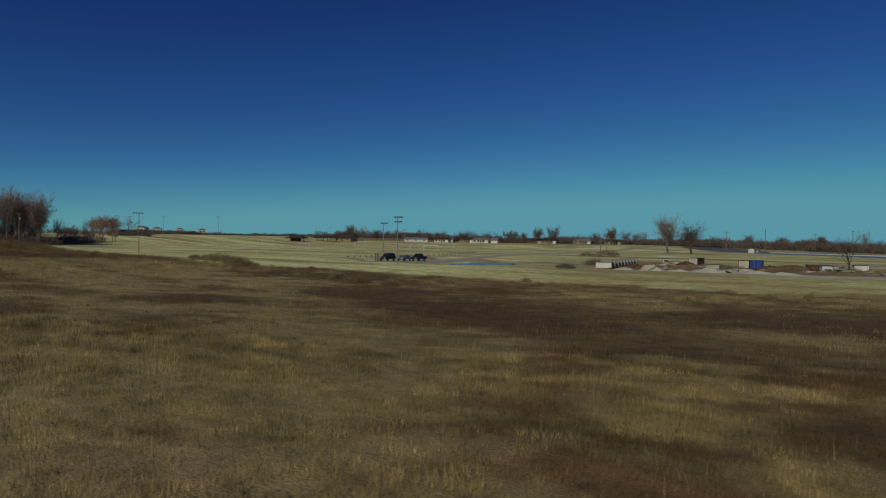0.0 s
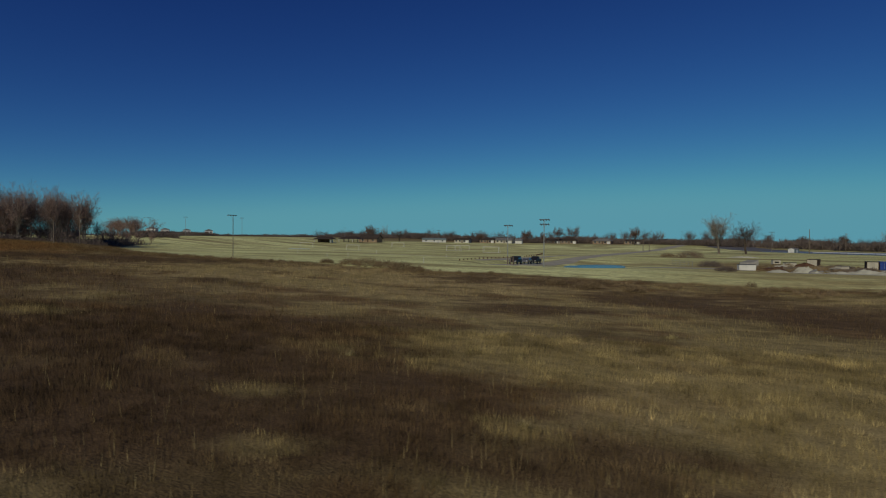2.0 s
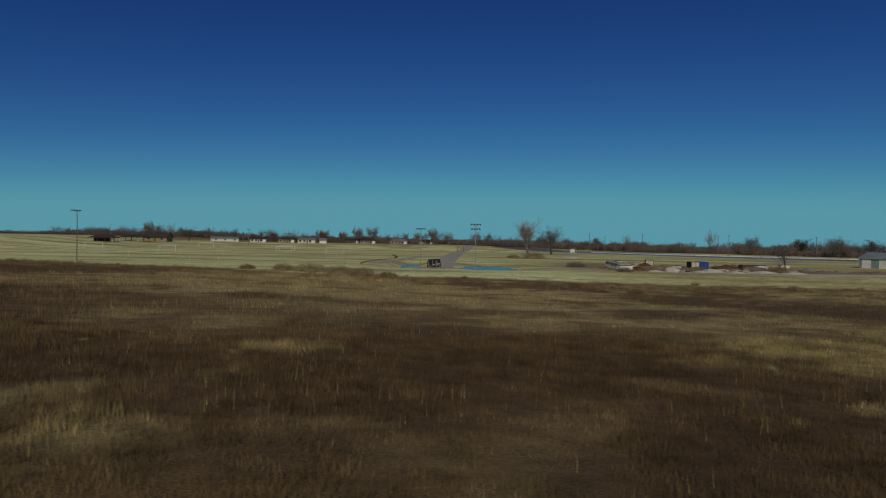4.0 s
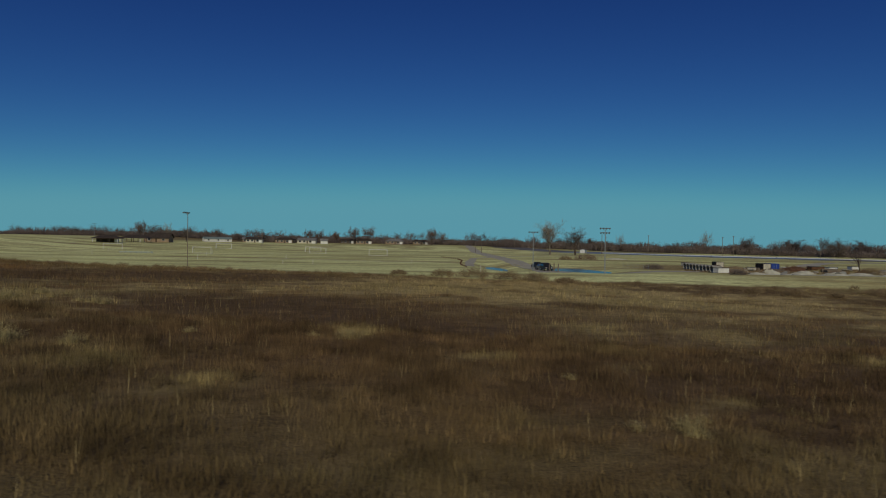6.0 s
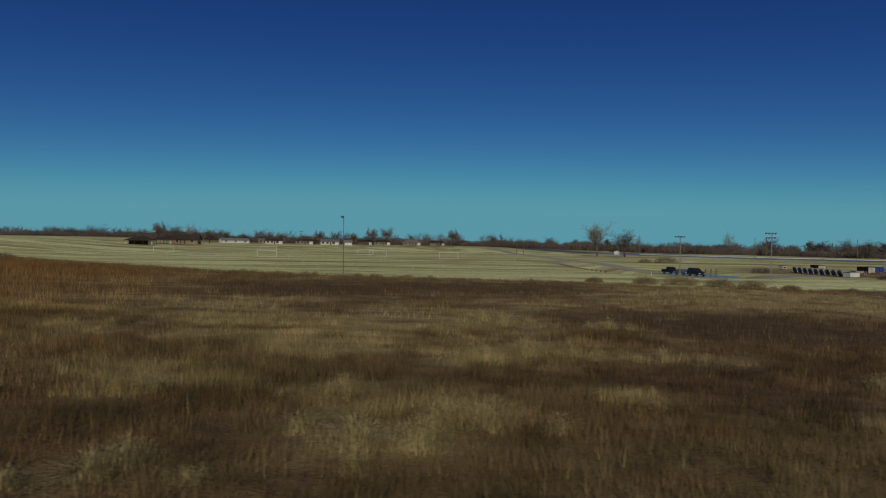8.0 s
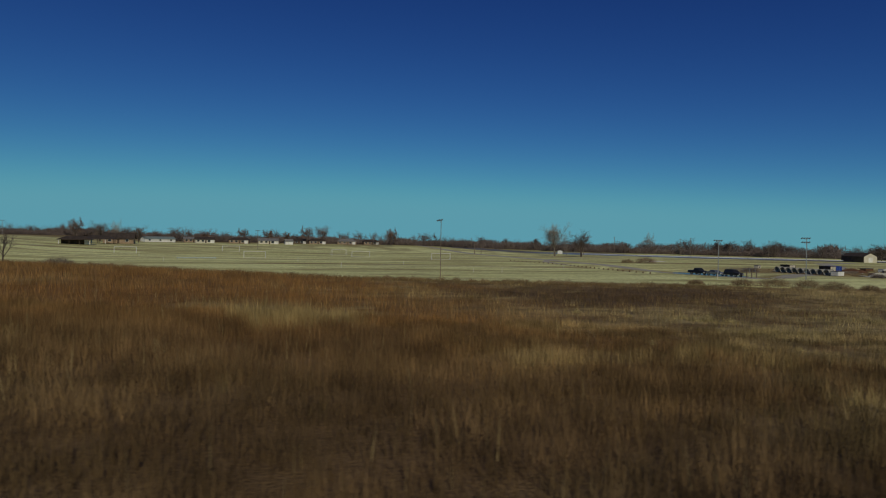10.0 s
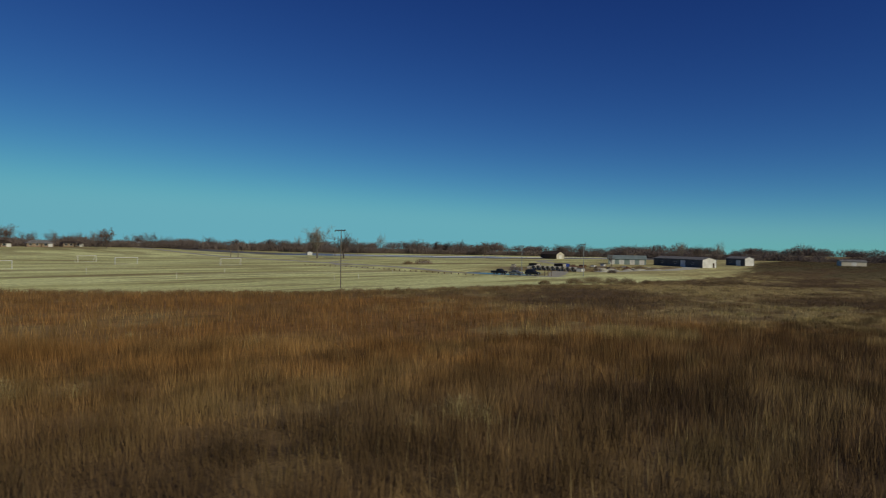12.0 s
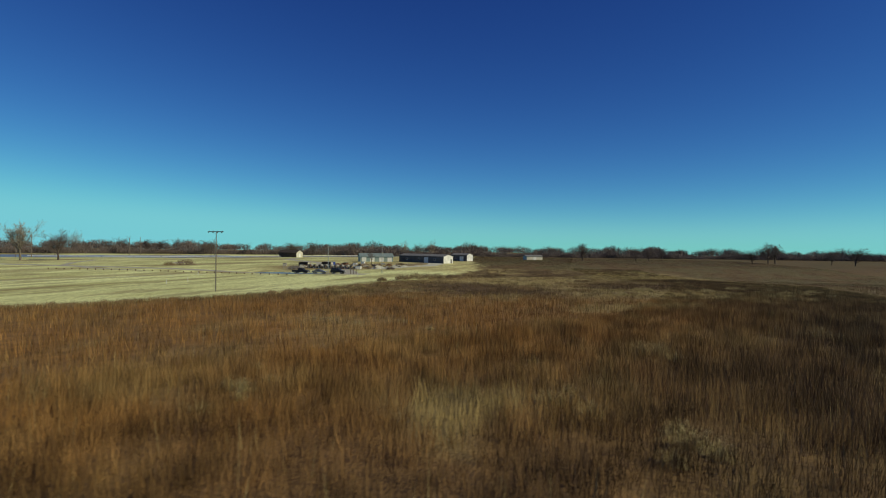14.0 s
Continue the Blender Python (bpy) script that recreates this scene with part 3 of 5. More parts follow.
# ---- trees ----
def grown(rng, h, rad, fork, trunk_r, limbs, splits, fine, thick, sides=6):
    """A bare tree that forks again and again: trunk, limbs, branches, then fine twigs; fork: the share of the height below the lowest limb."""
    lv, lf, tv = [], [], []

    def tube(pts, r0, r1, n):
        prev = None
        for k, p in enumerate(pts):
            d = (pts[min(k + 1, len(pts) - 1)] - pts[max(k - 1, 0)]).normalized()
            u = d.orthogonal().normalized()
            v = d.cross(u)
            r = r0 + (r1 - r0) * k / (len(pts) - 1)
            lv.extend([p + (u * math.cos(2 * math.pi * q / n) + v * math.sin(2 * math.pi * q / n)) * r for q in range(n)])
            now = len(lv) - n
            if prev is not None:
                lf.extend([(prev + q, prev + (q + 1) % n, now + (q + 1) % n, now + q) for q in range(n)])
            prev = now

    def noise3(a):
        return Vector((rng.normal(), rng.normal(), rng.normal())) * a

    def sliver(p, w, length, wide):
        side = w.cross(noise3(1.0)).normalized() * wide
        tv.append((p - side, p + side, p + w * length))

    def branch(p, d, length, r, level, turn):
        steps = (5, 4, 3, 1)[level]
        pts, w = [p], d
        for k in range(steps):
            w = (w + noise3((0.03, 0.11, 0.15, 0.1)[level]) + Vector((0, 0, (0.0, 0.07, 0.08, 0.06)[level]))).normalized()
            pts.append(pts[-1] + w * length / steps)
        if level < 3:
            tube(pts, r, r * (0.62, 0.4, 0.4)[level], (sides, max(3, sides - 2), 3)[level])
        else:
            sliver(p, w, length, thick * 1.3)
            for _ in range(fine):
                sliver(p.lerp(pts[-1], rng.uniform(0.15, 1.0)), (w + noise3(0.5) + Vector((0, 0, 0.15))).normalized(), length * rng.uniform(0.45, 0.9), thick)
            return
        count = (limbs, splits, splits)[level]
        for k in range(count):
            q = (0.45, 0.25, 0.15)[level]
            q = q + (1 - q) * (k + rng.uniform(0.2, 1.0)) / count
            q = min(q, 0.999)
            i = min(steps - 1, int(q * steps))
            at = pts[i].lerp(pts[i + 1], q * steps - i)
            way = (pts[i + 1] - pts[i]).normalized()
            side = way.orthogonal().normalized()
            side.rotate(Matrix.Rotation(turn + k * 2.39996 + rng.uniform(-0.4, 0.4), 3, way))
            tilt = rng.uniform(*((0.35, 0.95), (0.4, 0.95), (0.45, 1.05))[level]) * (1.15 - 0.5 * q if level == 0 else 1.0)
            span = length * rng.uniform(*((0.95, 1.35), (0.42, 0.68), (0.42, 0.7))[level]) * (1.0 if level == 0 else 1.15 - 0.45 * q)
            branch(at, way * math.cos(tilt) + side * math.sin(tilt), span, r * (0.5, 0.5, 0.45)[level] * (1.1 - 0.4 * q), level + 1, rng.uniform(0, 6.28))
        if level < 2:
            branch(pts[-1], w, length * (0.9, 0.6)[level], r * (0.6, 0.4)[level], level + 1, rng.uniform(0, 6.28))

    branch(Vector((0, 0, -0.015 * h)), Vector((0, 0, 1)), h * (fork + 0.22), trunk_r, 0, rng.uniform(0, 6.28))
    tw, bark = np.array([[tuple(q) for q in t] for t in tv]), np.array([tuple(v) for v in lv])
    tip = tw[:, 2]
    up = h / np.percentile(tip[:, 2], 99.5)
    out = rad / np.percentile(np.hypot(tip[:, 0], tip[:, 1]), 93)
    size = np.array([out, out, up])
    near = np.clip(bark[:, 2:] / (0.3 * h), 0, 1) * [1, 1, 0] + [0, 0, 1]
    return bark * (1 + (size - 1) * near), lf, tw * size


def tree(name, x, y, seed, height_m, rad, fork, trunk_r, bark, twig, label, group="", limbs=6, splits=5, fine=7, thick=0.03):
    rng = np.random.default_rng(seed)
    lv, lf, tw = grown(rng, height_m, rad, fork, trunk_r, limbs, splits, fine, thick)
    root = thing(name, Matrix.Translation((x, y, float(height(np.array(x), np.array(y))))), label, "tree", group)
    raw("trunk", lv.tolist(), lf, bark, root, smooth=True)
    ob = triangles_mesh("crown", tw, None, twig)
    ob.parent = root
    ob["label"] = "bare winter twigs"
    return root


TREE_PALE = tree("cottonwood_tree", 51.8, 308.5, 3, 18.2, 7.2, 0.2, 0.55, M_BARK_PALE, M_TWIG_PALE, "tall bare cottonwood with pale grey trunk on mown grass", limbs=10, splits=6, fine=11, thick=0.032)
TREE_DARK = tree("bare_tree", 62.6, 299, 8, 14.6, 6.4, 0.2, 0.5, M_BARK, M_TWIG, "dark bare spreading tree beside the pale cottonwood", limbs=8, splits=6, fine=8, thick=0.035)

FAR = "trees of the far tree line"
VARIANTS = [
    tree("bare_tree", 190.5, 418.4, 21, 17, 4.8, 0.2, 0.36, M_BARK_PALE, M_TWIG_PALE, "tall pale bare winter tree in the far tree line", FAR, 7, 5, 8, 0.05),
    tree("bare_tree", 206, 391.7, 22, 13, 5.6, 0.18, 0.36, M_BARK, M_TWIG, "spreading bare winter tree in the far tree line", FAR, 7, 5, 8, 0.05),
    tree("bare_tree", 232.9, 381.3, 23, 11, 6.6, 0.12, 0.34, M_BARK, M_TWIG, "low bare winter tree with a broad crown", FAR, 7, 5, 8, 0.05),
    tree("russet_tree", -70, 486, 24, 14, 5.4, 0.1, 0.34, M_BARK, M_TWIG_RED, "rounded tree with reddish brown dead leaves by the houses", FAR, 7, 5, 9, 0.06),
    tree("wood_tree", -190, 166, 25, 24, 5.2, 0.14, 0.4, M_BARK_PALE, M_TWIG_WOOD, "tall crowded bare tree of the brown winter wood", "trees of the western wood", 8, 6, 9, 0.05),
    tree("wood_tree", -196, 156, 26, 25, 4.6, 0.2, 0.4, M_BARK_PALE, M_TWIG_WOOD, "tall crowded bare tree of the brown winter wood", "trees of the western wood", 8, 6, 9, 0.05),
]


def more_trees():
    rng = np.random.default_rng(5)
    # (x, y, variant, scale)
    spots = [
        (241, 400, 2, 1.0), (252, 380, 1, 1.0), (262, 360, 2, 1.0), (219, 416, 1, 0.9), (150, 480, 0, 0.8), (128, 492, 2, 0.9), (84, 512, 1, 0.8), (104, 505, 2, 0.8),
        (-99, 490, 3, 0.8), (-85, 492, 3, 0.7), (-58, 488, 3, 1.05), (-7, 467, 3, 1.0), (6, 540, 0, 0.7), (40, 545, 1, 0.8), (-145, 498, 3, 0.65), (-209, 415, 3, 0.92), (-120, 560, 3, 0.9),
        (-190, 392, 1, 0.9), (-183, 396, 0, 0.75), (-172, 400, 1, 0.8), (-206, 182, 4, 0.5), (-208, 196, 5, 0.42),
        (252, -59, 1, 1.1), (262, -66, 2, 1.2), (246, -48, 2, 0.8), (253, -96, 1, 0.8), (240, -104, 2, 1.0), (262, 22, 1, 0.8), (275, 12, 2, 0.9), (283, 2, 1, 0.8), (250, 58, 2, 1.1),
        (265, 190, 0, 0.75), (272, 182, 1, 0.85), (300, 178, 0, 0.8), (255, 262, 1, 0.9), (246, 274, 2, 0.9), (225, 330, 1, 0.9),
    ]
    for x, y, v, s in spots:
        m = Matrix.Translation((x, y, float(height(np.array(x), np.array(y))))) @ Matrix.Rotation(rng.uniform(0, 6.28), 4, "Z")
        ob = copy_thing(VARIANTS[v], m)
        ob.scale = (s * rng.uniform(0.9, 1.1), s * rng.uniform(0.9, 1.1), s)
    # the wood in the west: a tall stand, then lower trees behind
    for k in range(36):
        tall = k < 23
        f, back = rng.uniform(0, 1), rng.uniform(0, 26)
        x, y = (-190 - 15 * f - 0.85 * back, 167 - 24 * f + 0.3 * back) if tall else (-222 - 55 * f, 140 - 50 * f + rng.uniform(-6, 6))
        s = rng.uniform(0.84, 1.03) if tall else rng.uniform(0.5, 0.68)
        m = Matrix.Translation((x, y, float(height(np.array(x), np.array(y)))))
        ob = copy_thing(VARIANTS[(4, 5)[k % 2]], m @ Matrix.Rotation(rng.uniform(0, 6.28), 4, "Z"))
        ob.scale = (s, s, s)


more_trees()


def baked_wood(name, label, line, count, depth, sizes, seed, shrub, mat):
    """Trees or shrubs too many to count, along a line, in one mesh."""
    rng = np.random.default_rng(seed)
    protos = []
    for k in range(5):
        if shrub:
            n = 300
            d = rng.normal(size=(n, 3))
            d /= np.linalg.norm(d, axis=1)[:, None]
            p = d * (rng.uniform(0.05, 1, n) ** 0.5)[:, None] * [0.9, 0.9, 0.72]
            p[:, 2] = np.abs(p[:, 2])
            w = rng.normal(size=(n, 3)) * 0.36 + d * 0.3 + [0, 0, 0.75]
            w = w / np.linalg.norm(w, axis=1)[:, None] * rng.uniform(0.14, 0.34, n)[:, None]
            s = np.cross(w, rng.normal(size=(n, 3)))
            s = s / np.linalg.norm(s, axis=1)[:, None] * 0.023
            tris = np.stack([p - s, p + s, p + w], 1)
        else:
            lv, lf, tw = grown(rng, 1.0, 0.34 + 0.05 * k, 0.08 + 0.04 * k, 0.022, 5, 4, 5, 0.0042, 3)
            limbs = np.array([(q[0], q[1], q[2]) for q in lf] + [(q[0], q[2], q[3]) for q in lf])
            tris = np.concatenate([lv[limbs], tw])
        protos.append(tris)
    pts = np.array(line, float)
    seg = np.hypot(*np.diff(pts, axis=0).T)
    along = np.r_[0, np.cumsum(seg)]
    out = []
    for k in range(count):
        at = rng.uniform(0, along[-1])
        x, y = np.interp(at, along, pts[:, 0]), np.interp(at, along, pts[:, 1])
        i = min(len(seg) - 1, int(np.searchsorted(along, at) - 1))
        d = (pts[i + 1] - pts[i]) / seg[i]
        off = rng.uniform(0, depth)
        x, y = x - d[1] * off, y + d[0] * off
        a, size = rng.uniform(0, 6.28), rng.uniform(*sizes) * (0.55 + 0.8 * float(value_noise(np.array(at / 26), np.array(1.5), seed)))
        wide = size * rng.uniform(0.9, 1.3)
        t = protos[k % 5]
        c, s = math.cos(a) * wide, math.sin(a) * wide
        q = np.stack([t[..., 0] * c - t[..., 1] * s + x, t[..., 0] * s + t[..., 1] * c + y, t[..., 2] * size + float(height(np.array(x), np.array(y)))], -1)
        out.append(q)
    tagged(triangles_mesh(name, np.concatenate(out), None, mat), label, "trees" if not shrub else "brush", kind="stuff")


NORTH = [(105, 505), (0, 560), (-60, 590), (-180, 600), (-300, 640), (-480, 760)]
NORTH_EAST = [(335, 225), (262, 365), (185, 455), (105, 505)]
EAST = [(540, -560), (470, -180), (420, -20), (380, 110), (335, 225)]
baked_wood("far_wood", "bare brown winter wood along the far edge of the fields", NORTH, 150, 60, (8, 12.5), 3, False, M_TWIG)
baked_wood("far_undergrowth", "dense dark undergrowth below the far tree line", NORTH, 620, 50, (4.5, 8.0), 4, True, M_TWIG)
baked_wood("north_eastern_wood", "bare grey-brown wood along the asphalt road", NORTH_EAST, 110, 45, (6, 10), 15, False, M_TWIG)
baked_wood("north_eastern_undergrowth", "dense brown undergrowth along the asphalt road", NORTH_EAST, 520, 35, (4.0, 7.0), 16, True, M_TWIG)
baked_wood("eastern_wood", "bare brown winter wood beyond the storage yard", EAST, 90, 60, (6, 9.5), 5, False, M_TWIG)
baked_wood("eastern_undergrowth", "dense dark undergrowth of the eastern tree line", EAST, 640, 40, (4.2, 7.0), 6, True, M_TWIG)
baked_wood("western_wood_undergrowth", "dark tangled undergrowth beneath the western wood", [(-275, 105), (-206, 143), (-190, 168)], 90, 26, (7, 15), 7, False, M_TWIG_WOOD)
baked_wood("western_wood_shrubs", "low tangled shrubs at the foot of the western wood", [(-202, 140), (-187, 168), (-202, 200)], 150, 14, (2.6, 4.6), 27, True, M_TWIG)
baked_wood("western_thicket", "brown thicket at the northern end of the western wood", [(-200, 176), (-204, 214)], 22, 22, (7, 11), 17, False, M_TWIG_WOOD)
baked_wood("western_trees", "brown bare trees behind the western wood", [(-262, 258), (-330, 284)], 30, 14, (9, 12.5), 8, False, M_TWIG_WOOD)
baked_wood("distant_wood", "faint brown woods on the horizon", [(700, 1250), (200, 1400), (-500, 1350), (-1000, 950), (-1100, 600)], 280, 120, (14, 22), 9, True, M_TWIG)
baked_wood("eastern_distant_wood", "faint brown woods far to the east", [(1150, -900), (1250, -100), (1150, 500), (700, 1150)], 220, 120, (14, 22), 19, True, M_TWIG)
baked_wood("apartment_hedge", "low brown trees in front of the far apartment blocks", [(-270, 560), (-320, 490), (-368, 430), (-372, 372), (-345, 318), (-300, 268), (-250, 236)], 440, 24, (2.8, 4.8), 18, True, M_TWIG)
baked_wood("meadow_brush", "scattered brown brush where meadow and fields meet", [(95, 101), (0, 102), (-60, 110), (-100, 122), (-150, 138)], 240, 10, (0.35, 0.9), 10, True, M_BRUSH)


def smooth_step(a):
    """1 towards the north-west, falling to 0 on both sides."""
    return max(0.0, 1 - ((a + 46) / 32) ** 2)


def ridge():
    """A low wooded ridge on the horizon."""
    vs, fs = [], []
    for k in range(121):
        a = radians(-80 + 160 * k / 120)
        for r, base in ((2600, 0), (2750, 1)):
            h = -60 if not base else -30 + 2 * noise.fractal((k * 0.11, 0.3, 0), 1.0, 2.0, 4) + 52 * smooth_step(math.degrees(a))
            vs.append((r * math.sin(a), r * math.cos(a), h - 2))
        if k:
            fs.append((2 * k - 2, 2 * k, 2 * k + 1, 2 * k - 1))
    tagged(raw("backdrop", vs, fs, M_TWIG), "low brown wooded ridge on the horizon", "hill", kind="structure")


ridge()


def bush(x, y, size, mat, label, seed, group=""):
    rng = np.random.default_rng(seed)
    n = 1500
    d = rng.normal(size=(n, 3))
    d /= np.linalg.norm(d, axis=1)[:, None]
    p = d * (rng.uniform(0.2, 1, n) ** 0.6)[:, None] * [size, size * 0.8, size * 0.5]
    p[:, 2] = np.abs(p[:, 2]) + 0.02
    w = d * [0.6, 0.6, 0.3] + rng.normal(size=(n, 3)) * 0.4 + [0, 0, 0.4]
    w = w / np.linalg.norm(w, axis=1)[:, None] * size * 0.28
    s = np.cross(w, rng.normal(size=(n, 3)))
    s = s / np.linalg.norm(s, axis=1)[:, None] * 0.017
    ob = triangles_mesh("bush", np.stack([p - s, p + s, p + w], 1), None, mat)
    ob.matrix_basis = Matrix.Translation((x, y, float(height(np.array(x), np.array(y))) - 0.03))
    return tagged(ob, label, "bush", group)


for k, (bx, by, size) in enumerate(((-8.7, 105, 3.2), (-3, 103, 2.8), (1.4, 101, 2.6), (-14, 107, 2.4), (6, 98, 1.8), (38, 88, 2.0), (33, 90, 1.6), (44, 87, 1.5), (-22, 110, 1.6), (56, 94, 1.4))):
    bush(bx, by, size, M_BRUSH, "brown leafless brush at the edge of the meadow", 40 + k, "brush at the meadow's edge")
bush(54.5, 132.7, 2.0, M_TWIG, "grey bare shrub standing alone beside the yard", 12)
bush(44.0, 217, 4.4, M_TWIG_RED, "broad low reddish brown bush on the mown field", 1)
bush(37, 219, 2.6, M_BRUSH, "small brown bush beside the large one", 2)
bush(51, 172, 3.0, M_TWIG, "dark bare thicket near the concrete pipes", 4)
tree("yard_tree", 103, 158, 33, 8.0, 3.2, 0.12, 0.16, M_BARK, M_TWIG, "small grey bare tree in the storage yard", limbs=6, splits=4, fine=6, thick=0.014)
bush(92, 140, 3.0, M_BRUSH, "brown weedy bush in the storage yard", 6)
bush(-133, 132, 2.5, M_TWIG, "bare grey bush below the utility pole", 7)


# ---- poles ----
def on_ground(x, y):
    return Vector((x, y, float(height(np.array(x), np.array(y)))))


def flood_pole(x, y, top, turn, arms, label, reach=1.15, wood=M_WOOD_POLE):
    """A field light: wooden pole, steel crossarms, floodlights hanging from them."""
    base = on_ground(x, y)
    h = top - base.z
    root = thing("light_pole", Matrix.Translation(base) @ Matrix.Rotation(turn, 4, "Z"), label, "light pole", "light poles of the playing fields")
    part("pole", rod(bmesh.new(), (0, 0, -0.3), (0, 0, h), 0.085, 0.055, 10), wood, root)
    for k in range(arms):
        z = h - 0.08 - 0.95 * k
        wide = reach - 0.1 * k
        arm = part("crossarm", box(bmesh.new(), -wide, 0.10, z - 0.07, wide, 0.2, z + 0.07, 0.01), M_LAMP, root, "dark steel crossarm")
        for q in range(4):
            px = -wide + 0.2 + q * (2 * wide - 0.4) / 3
            bm = bmesh.new()
            rod(bm, (px, 0.24, z - 0.02), (px, 0.46, z - 0.12), 0.08, 0.15, 10)
            box(bm, px - 0.06, 0.14, z - 0.05, px + 0.06, 0.26, z + 0.16, 0.01)
            part("floodlight", bm, M_LAMP, arm)
        bm = bmesh.new()
        rod(bm, (-0.6, 0.15, z), (0, 0.1, z - 0.55), 0.02, 0.02, 6)
        rod(bm, (0.6, 0.15, z), (0, 0.1, z - 0.55), 0.02, 0.02, 6)
        part("brace", bm, M_STEEL, root)
    part("cable_pipe", rod(bmesh.new(), (0.17, 0, -0.2), (0.13, 0, h - 1), 0.03, 0.03, 6), M_STEEL, root)
    return root


flood_pole(-66.8, 127.6, 11.5, 1.57, 1, "slender wooden field light pole at the meadow's edge", 1.6)
flood_pole(21.1, 124.8, 9.6, -0.2, 2, "pale steel field light pole with two rows of floodlights", wood=M_STEEL)
flood_pole(8.5, 138.5, 8.8, -0.2, 1, "slender pale steel field light pole beside the parked cars", wood=M_STEEL)
flood_pole(-104, 330, 11.0, 0.0, 1, "distant wooden field light pole on the playing fields")
flood_pole(75, 338, 10.5, 0.0, 1, "distant wooden field light pole by the asphalt road")


for px, py in ((-275, 290), (-311, 290), (-310, 279), (-246, 312)):
    flood_pole(px, py, 19.2, 0.8, 1, "tall distant field light above the playing fields", 1.3, M_STEEL)
flood_pole(-260, 453, 15.5, 0.3, 1, "tall distant field light above the playing fields", 1.3, M_STEEL)


def utility_pole(x, y, top, turn, transformer, arm, label):
    base = on_ground(x, y)
    h = top - base.z
    root = thing("utility_pole", Matrix.Translation(base) @ Matrix.Rotation(turn, 4, "Z"), label, "utility pole", "utility poles")
    part("pole", rod(bmesh.new(), (0, 0, -0.3), (0, 0, h), 0.19, 0.13, 10), M_WOOD_POLE, root)
    if arm:
        bar = part("crossarm", box(bmesh.new(), -0.85, -0.06, h - 0.45, 0.85, 0.06, h - 0.3, 0.01), M_WOOD_POLE, root)
        for px in (-0.75, -0.4, 0.4, 0.75):
            bm = bmesh.new()
            rod(bm, (px, 0, h - 0.3), (px, 0, h - 0.12), 0.05, 0.035, 8)
            rod(bm, (px, 0, h - 0.2), (px, 0, h - 0.17), 0.075, 0.075, 8)
            part("insulator", bm, M_CONCRETE, bar)
    if transformer:
        bm = bmesh.new()
        rod(bm, (0.48, 0, h - 2.6), (0.48, 0, h - 1.6), 0.27, 0.27, 14)
        rod(bm, (0.48, 0, h - 1.6), (0.48, 0, h - 1.5), 0.27, 0.12, 14)
        rod(bm, (0.15, 0, h - 2.1), (0.3, 0, h - 2.1), 0.06, 0.06, 6)
        part("transformer", bm, M_CONCRETE, root, "grey transformer can")
    return root


utility_pole(-147.8, 137, 12.7, 0.3, True, True, "tall wooden utility pole with crossarm and transformer")
utility_pole(-140.5, 123.9, 10.2, 0.3, False, False, "plain weathered wooden pole at the meadow's edge")
utility_pole(91.7, 347, 12.0, 0.2, False, False, "distant plain wooden pole by the asphalt road")
for px, py, pt in ((130, 372, 12), (168, 352, 11.5), (172, 347, 12), (118, 420, 11), (60, 470, 10), (-98, 441, 9), (200, 310, 11)):
    utility_pole(px, py, pt, 0.4, False, True, "distant wooden utility pole along the road")
utility_pole(14.9, 336, 6.0, 0.0, False, False, "stout wooden gate post beside the dirt road")
utility_pole(18.2, 334, 5.6, 0.0, False, False, "stout wooden gate post beside the dirt road")

# a small dead tree cluster below the utility pole
for k, (px, py, ph) in enumerate(((-149, 130, 5.0), (-145, 128, 5.6), (-143.5, 127, 4.4), (-155, 131, 4.0), (-138, 124, 4.4))):
    tree("dead_sapling", px, py, 60 + k, ph * 1.3, ph * 0.46, 0.08, 0.12, M_BARK, M_TWIG, "leafless grey sapling below the utility pole", "saplings below the utility pole", 6, 4, 5, 0.012)


# ---- playing fields ----
def soccer_goal():
    root = thing("soccer_goal", Matrix(), "white steel soccer goal frame on mown straw-coloured grass", "soccer goal", "soccer goals")
    w, h, d, r = 7.32, 2.44, 1.8, 0.07
    for sx in (-w / 2, w / 2):
        part("post", rod(bmesh.new(), (sx, 0, 0), (sx, 0, h + r), r, r, 10), M_GOAL, root)
    part("crossbar", rod(bmesh.new(), (-w / 2 - r, 0, h), (w / 2 + r, 0, h), r, r, 10), M_GOAL, root)
    for sx in (-w / 2, w / 2):
        bm = bmesh.new()
        rod(bm, (sx, 0, h), (sx, 0.7, h), 0.035, 0.035, 8)
        rod(bm, (sx, 0.7, h), (sx, d, 0.04), 0.035, 0.035, 8)
        rod(bm, (sx, d, 0.04), (sx, 0, 0.04), 0.035, 0.035, 8)
        part("side_frame", bm, M_GOAL, root)
    part("ground_bar", rod(bmesh.new(), (-w / 2, d, 0.04), (w / 2, d, 0.04), 0.035, 0.035, 8), M_GOAL, root)
    return root


GOAL = soccer_goal()
GOAL.matrix_basis = pose(-34.1, 238, float(height(np.array(-34.1), np.array(238))), 0, 0, -8)
for gx, gy, ga in ((-103.5, 238, -4), (-62, 261, -5), (-68, 285, 20), (-115, 300, 10), (-150, 262, 15)):
    copy_thing(GOAL, pose(gx, gy, float(height(np.array(gx), np.array(gy))), 0, 0, ga))


